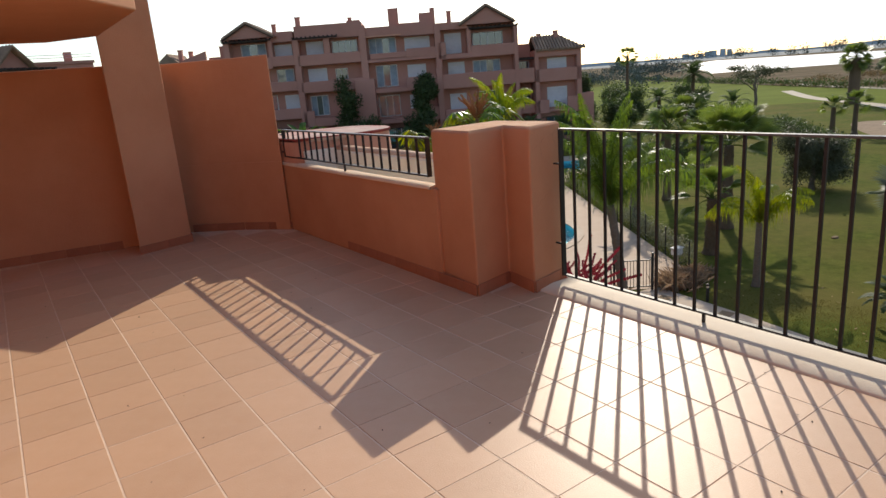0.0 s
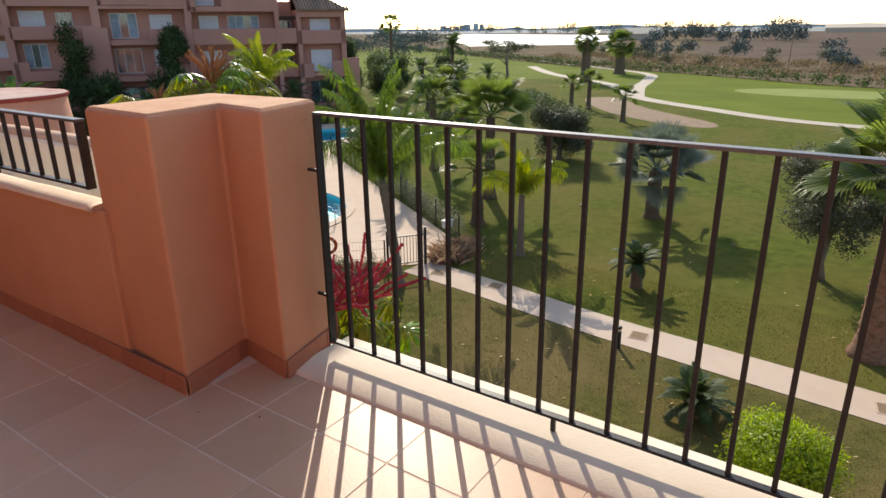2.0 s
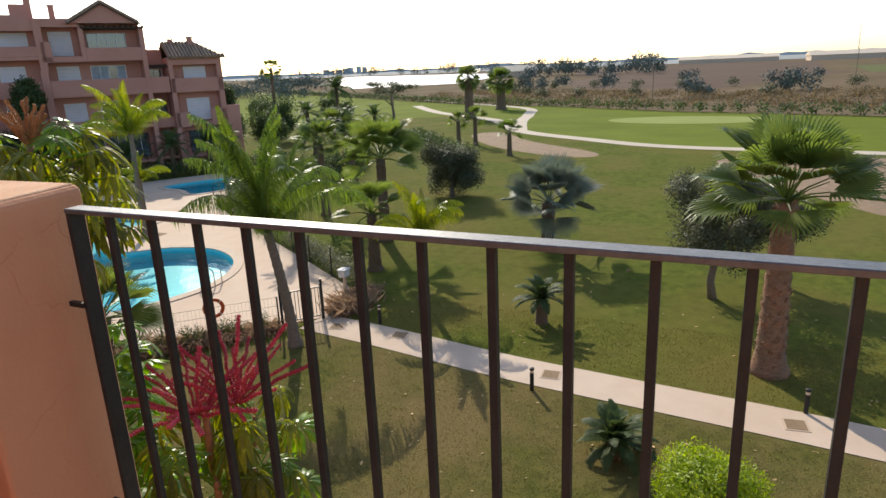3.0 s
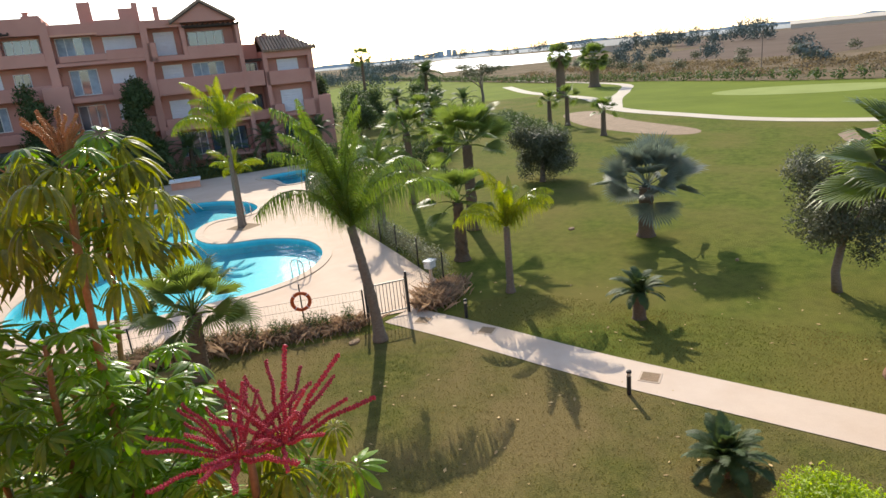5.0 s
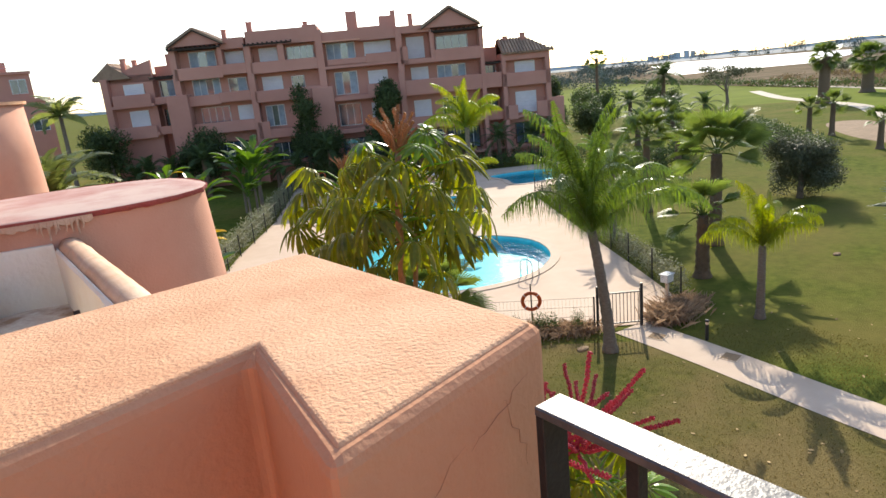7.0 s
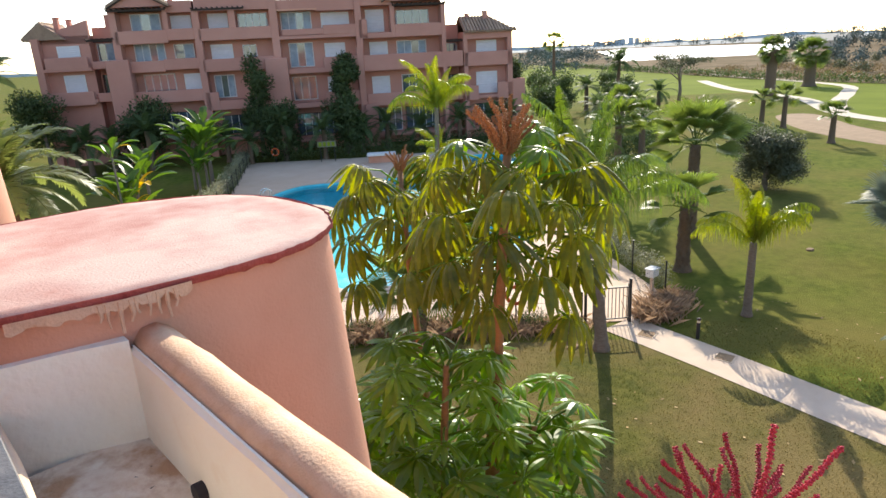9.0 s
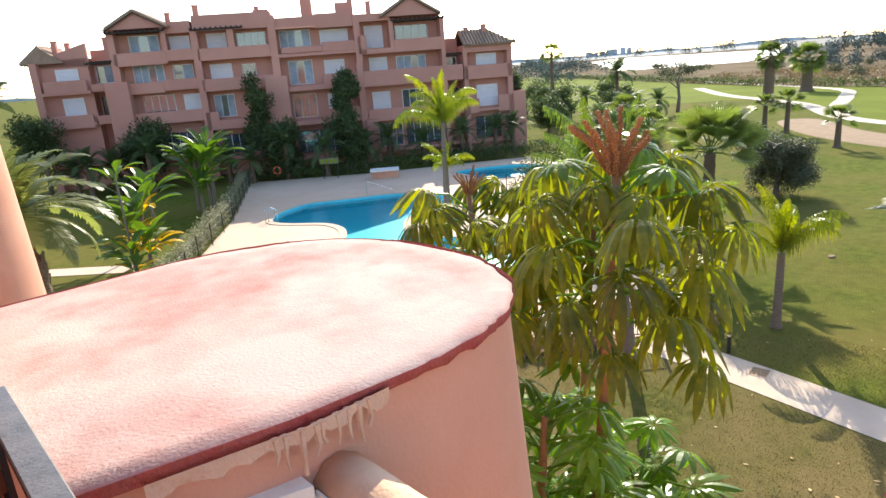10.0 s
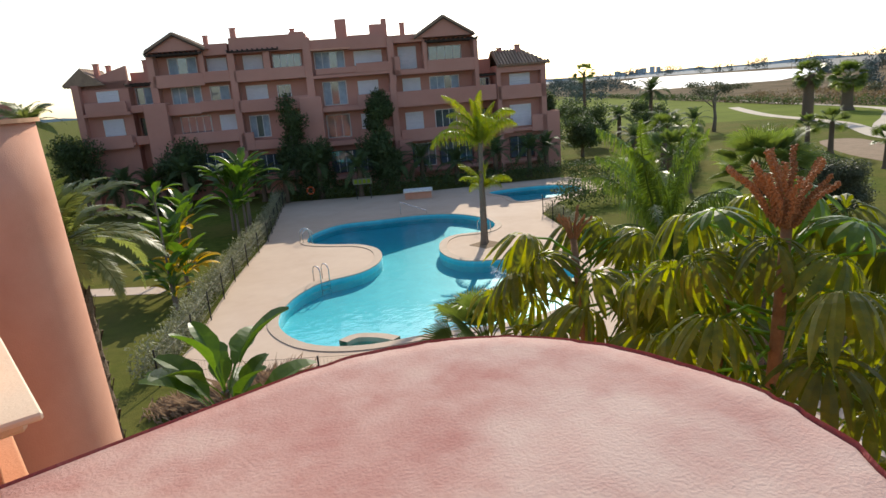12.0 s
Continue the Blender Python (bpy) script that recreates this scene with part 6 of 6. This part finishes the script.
for _ in range(130):
    c = Vector((r.uniform(3.15, 3.42), r.uniform(4.8, 6.95), 0.556))
    a, q = r.uniform(0, 6.28), r.uniform(0.005, 0.018)
    u, v = Vector((math.cos(a), math.sin(a), 0.25)) * q, Vector((-math.sin(a), math.cos(a), 0.1)) * q * 0.6
    lit.add([c - u, c + v, c + u, c - v], [(0, 1, 2, 3)])
tagged(new("terrace_litter", lit.mesh("terrace_litter", TIMBER)), "crumbs of dry leaf and dirt on the terrace", "leaf litter", kind="stuff")

# grass blades on the near lawn
r, gr = random.Random(9), Shape()
for _ in range(80000):
    x, y = r.uniform(8.5, 23.0), r.uniform(-4, 19)
    if abs(x - (17.95 + 0.11 * (y - 2))) < 0.85 or (y - 25.2) > -(x - 9.3) * 0.92 - 0.3:
        continue
    a, k = r.uniform(0, 6.28), r.uniform(0.018, 0.045)
    w = Vector((math.cos(a), math.sin(a), 0)) * 0.011
    c = Vector((x, y, G))
    gr.add([c - w, c + w, c + Vector((r.gauss(0, 0.5) * k, r.gauss(0, 0.5) * k, k))], [(0, 1, 2)])
GRASS = mat("grass_blade", (0.15, 0.155, 0.032), (0.095, 0.10, 0.022), 0.8, 0.9, vary=0.35, island=True, trans=0.25, spec=0.05, c3=(0.22, 0.16, 0.065), scale3=0.28, amount3=0.8, r3=(0.36, 0.62))
tagged(new("lawn_grass", gr.mesh("lawn_grass", GRASS)), "short uneven lawn grass with dry blades", "grass", kind="stuff")

# ---- distance ----
hills = Shape()
hv = []
for i in range(161):
    az = radians(-60 + 145 * i / 160)
    d = 3200
    z = 6 + 16 * max(0, noise.noise(Vector((i * 0.13, 0, 0))) + 0.25) + 9 * noise.noise(Vector((i * 0.6, 5, 0)))
    hv += [(d * math.cos(az), d * math.sin(az), G - 1), (d * math.cos(az), d * math.sin(az), G + max(3, z))]
hills.add(hv, [(2 * i, 2 * i + 2, 2 * i + 3, 2 * i + 1) for i in range(160)])
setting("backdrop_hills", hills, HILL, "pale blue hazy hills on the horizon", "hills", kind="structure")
r = random.Random(3)
# The blocks share the hills' colour with haze painted in.
for i in range(7):
    az = radians(34.5 - i * 0.55 + r.uniform(-0.1, 0.1))
    t = thing("distant_block", "hazy pale apartment block on the far shore", "building", pose(2500 * math.cos(az), 2500 * math.sin(az), G, 0, 0, r.uniform(0, 40)), "skyline of the far shore")
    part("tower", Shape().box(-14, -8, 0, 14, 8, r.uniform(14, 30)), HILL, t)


def far_trees(label, spots, k, n, seed):
    rr2 = random.Random(seed)
    bl = []
    for x, y in spots:
        s = k * rr2.uniform(0.6, 1.2)
        bl += [(x + rr2.uniform(-s, s), y + rr2.uniform(-s, s), G + s * rr2.uniform(0.5, 1.3), s * 0.9, s * 0.9, s * 0.8) for _ in range(3)]
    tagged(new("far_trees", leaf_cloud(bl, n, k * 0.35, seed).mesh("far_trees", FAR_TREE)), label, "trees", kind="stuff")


bl = []
for i in range(260):
    y = r.uniform(-45, 90)
    x = (115 + 0.35 * max(0, y) + 0.12 * y) + r.uniform(1, 60)
    s = r.uniform(0.7, 1.6)
    bl.append((x, y, G + s * 0.3, s * 2.2, s * 2.2, s * 0.55))
tagged(new("dry_scrub", leaf_cloud(bl, 14000, 0.75, 12).mesh("dry_scrub", F_SCRUB)), "dry tan scrub and tall grass beyond the fairway", "scrub", kind="stuff")
far_trees("hazy tree line behind the fields", [(430 + r.uniform(-20, 40), 155 - i * 5.5 + r.uniform(-2, 2)) for i in range(20)], 5.5, 5000, 1)
far_trees("scattered dark trees on the dry land", [(172, -9), (174, -6), (163, 10), (160, 13), (199, 40), (217, 56), (205, 62), (235, 75), (250, 20), (260, -20)], 2.6, 4000, 2)
far_trees("low hazy trees beyond the lagoon", [(900 + r.uniform(0, 150), 700 - i * 18) for i in range(34)], 9, 4000, 3)
far_trees("low hazy trees near the lagoon shore", [(300 + i * 8 + r.uniform(-5, 5), 205 + i * 9 + r.uniform(-8, 8)) for i in range(22)], 4.5, 4000, 4)
far_trees("hazy shrubs left of the lagoon", [(190 + i * 5 + r.uniform(-5, 5), 150 + i * 7 + r.uniform(-10, 10)) for i in range(22)], 3.2, 4000, 5)
for x, y, w, l, h, a in ((900, 22, 112, 30, 5.0, 92), (800, -108, 100, 30, 5.0, 95), (450, 150, 30, 10, 4, 80)):
    t = thing("farm_shed", "long pale pink farm shed with a low pitched roof", "building", pose(x, y, G, 0, 0, a))
    part("wall", Shape().box(-w / 2, -l / 2, 0, w / 2, l / 2, h), PATHM, t)
    part("roof", Shape().add([(-w / 2 - 1, -l / 2 - 1, h), (w / 2 + 1, -l / 2 - 1, h), (w / 2 + 1, l / 2 + 1, h), (-w / 2 - 1, l / 2 + 1, h), (-w / 2 - 1, 0, h + 4), (w / 2 + 1, 0, h + 4)],
                             [(0, 1, 5, 4), (2, 3, 4, 5), (1, 2, 5), (3, 0, 4)]), SILL, t)
for x, y, h in ((150, 20, 8), (170, 62, 8), (210, -25, 9), (1192, -154, 46), (700, 280, 22)):
    t = new("utility_pole", Shape().tube([(0, 0, 0), (0, 0, h)], [0.012 * h, 0.006 * h], 5).mesh("utility_pole", TRUNK_GREY))
    t.matrix_basis = pose(x, y, G)
    tagged(t, "thin grey utility pole on the plain", "pole")

# ---- terrace floor tiles, last ----
floor = tagged(new("floor"), "terracotta stoneware tiles with pale joints", "floor", kind="structure")
TX, TY, T0, T1 = 0.319, 0.3195, 0.006, 0.003
tile_me = Shape().box(0, 0, -0.006, TX - T0, TY - T1, 0.0, 0.0022).mesh("tile", TILE)
rest = Shape()
count = 0
tilt = random.Random(8)


def inside(x, y):
    """Centre of a tile on the terrace, clear of walls and piers."""
    return not ((y > 3.9 and x > 3.32) or (y > 4.1 and x > 3.06) or y > 8.35 - 0.0 * x or (x + y > 10.42))


for i in range(24):
    for j in range(-25, 18):
        x, y = 3.469 - (i + 1) * TX, 2.88 + j * TY
        if not inside(x + TX / 2, y + TY / 2):
            continue
        if x > 0.1 and 0.9 < y < 7.3 and count < 300:
            o = new("tile", tile_me)
            o.parent = floor
            o.matrix_basis = pose(x, y, tilt.uniform(-0.0008, 0.0006), tilt.uniform(-0.12, 0.12), tilt.uniform(-0.12, 0.12), 0)
            count += 1
        else:
            rest.box(x, y, -0.006, x + TX - T0, y + TY - T1, 0.0, 0.0022)
TILE_FAR = mat("terracotta_tile_joined", (0.62, 0.395, 0.245), (0.57, 0.345, 0.205), 3.0, 0.43, 0.2, 140, (0.66, 0.44, 0.33), 1.1, 0.5, vary=0.06, spec=0.32, island=True)
tagged(part("tiles", rest, TILE_FAR, floor), kind="stuff")
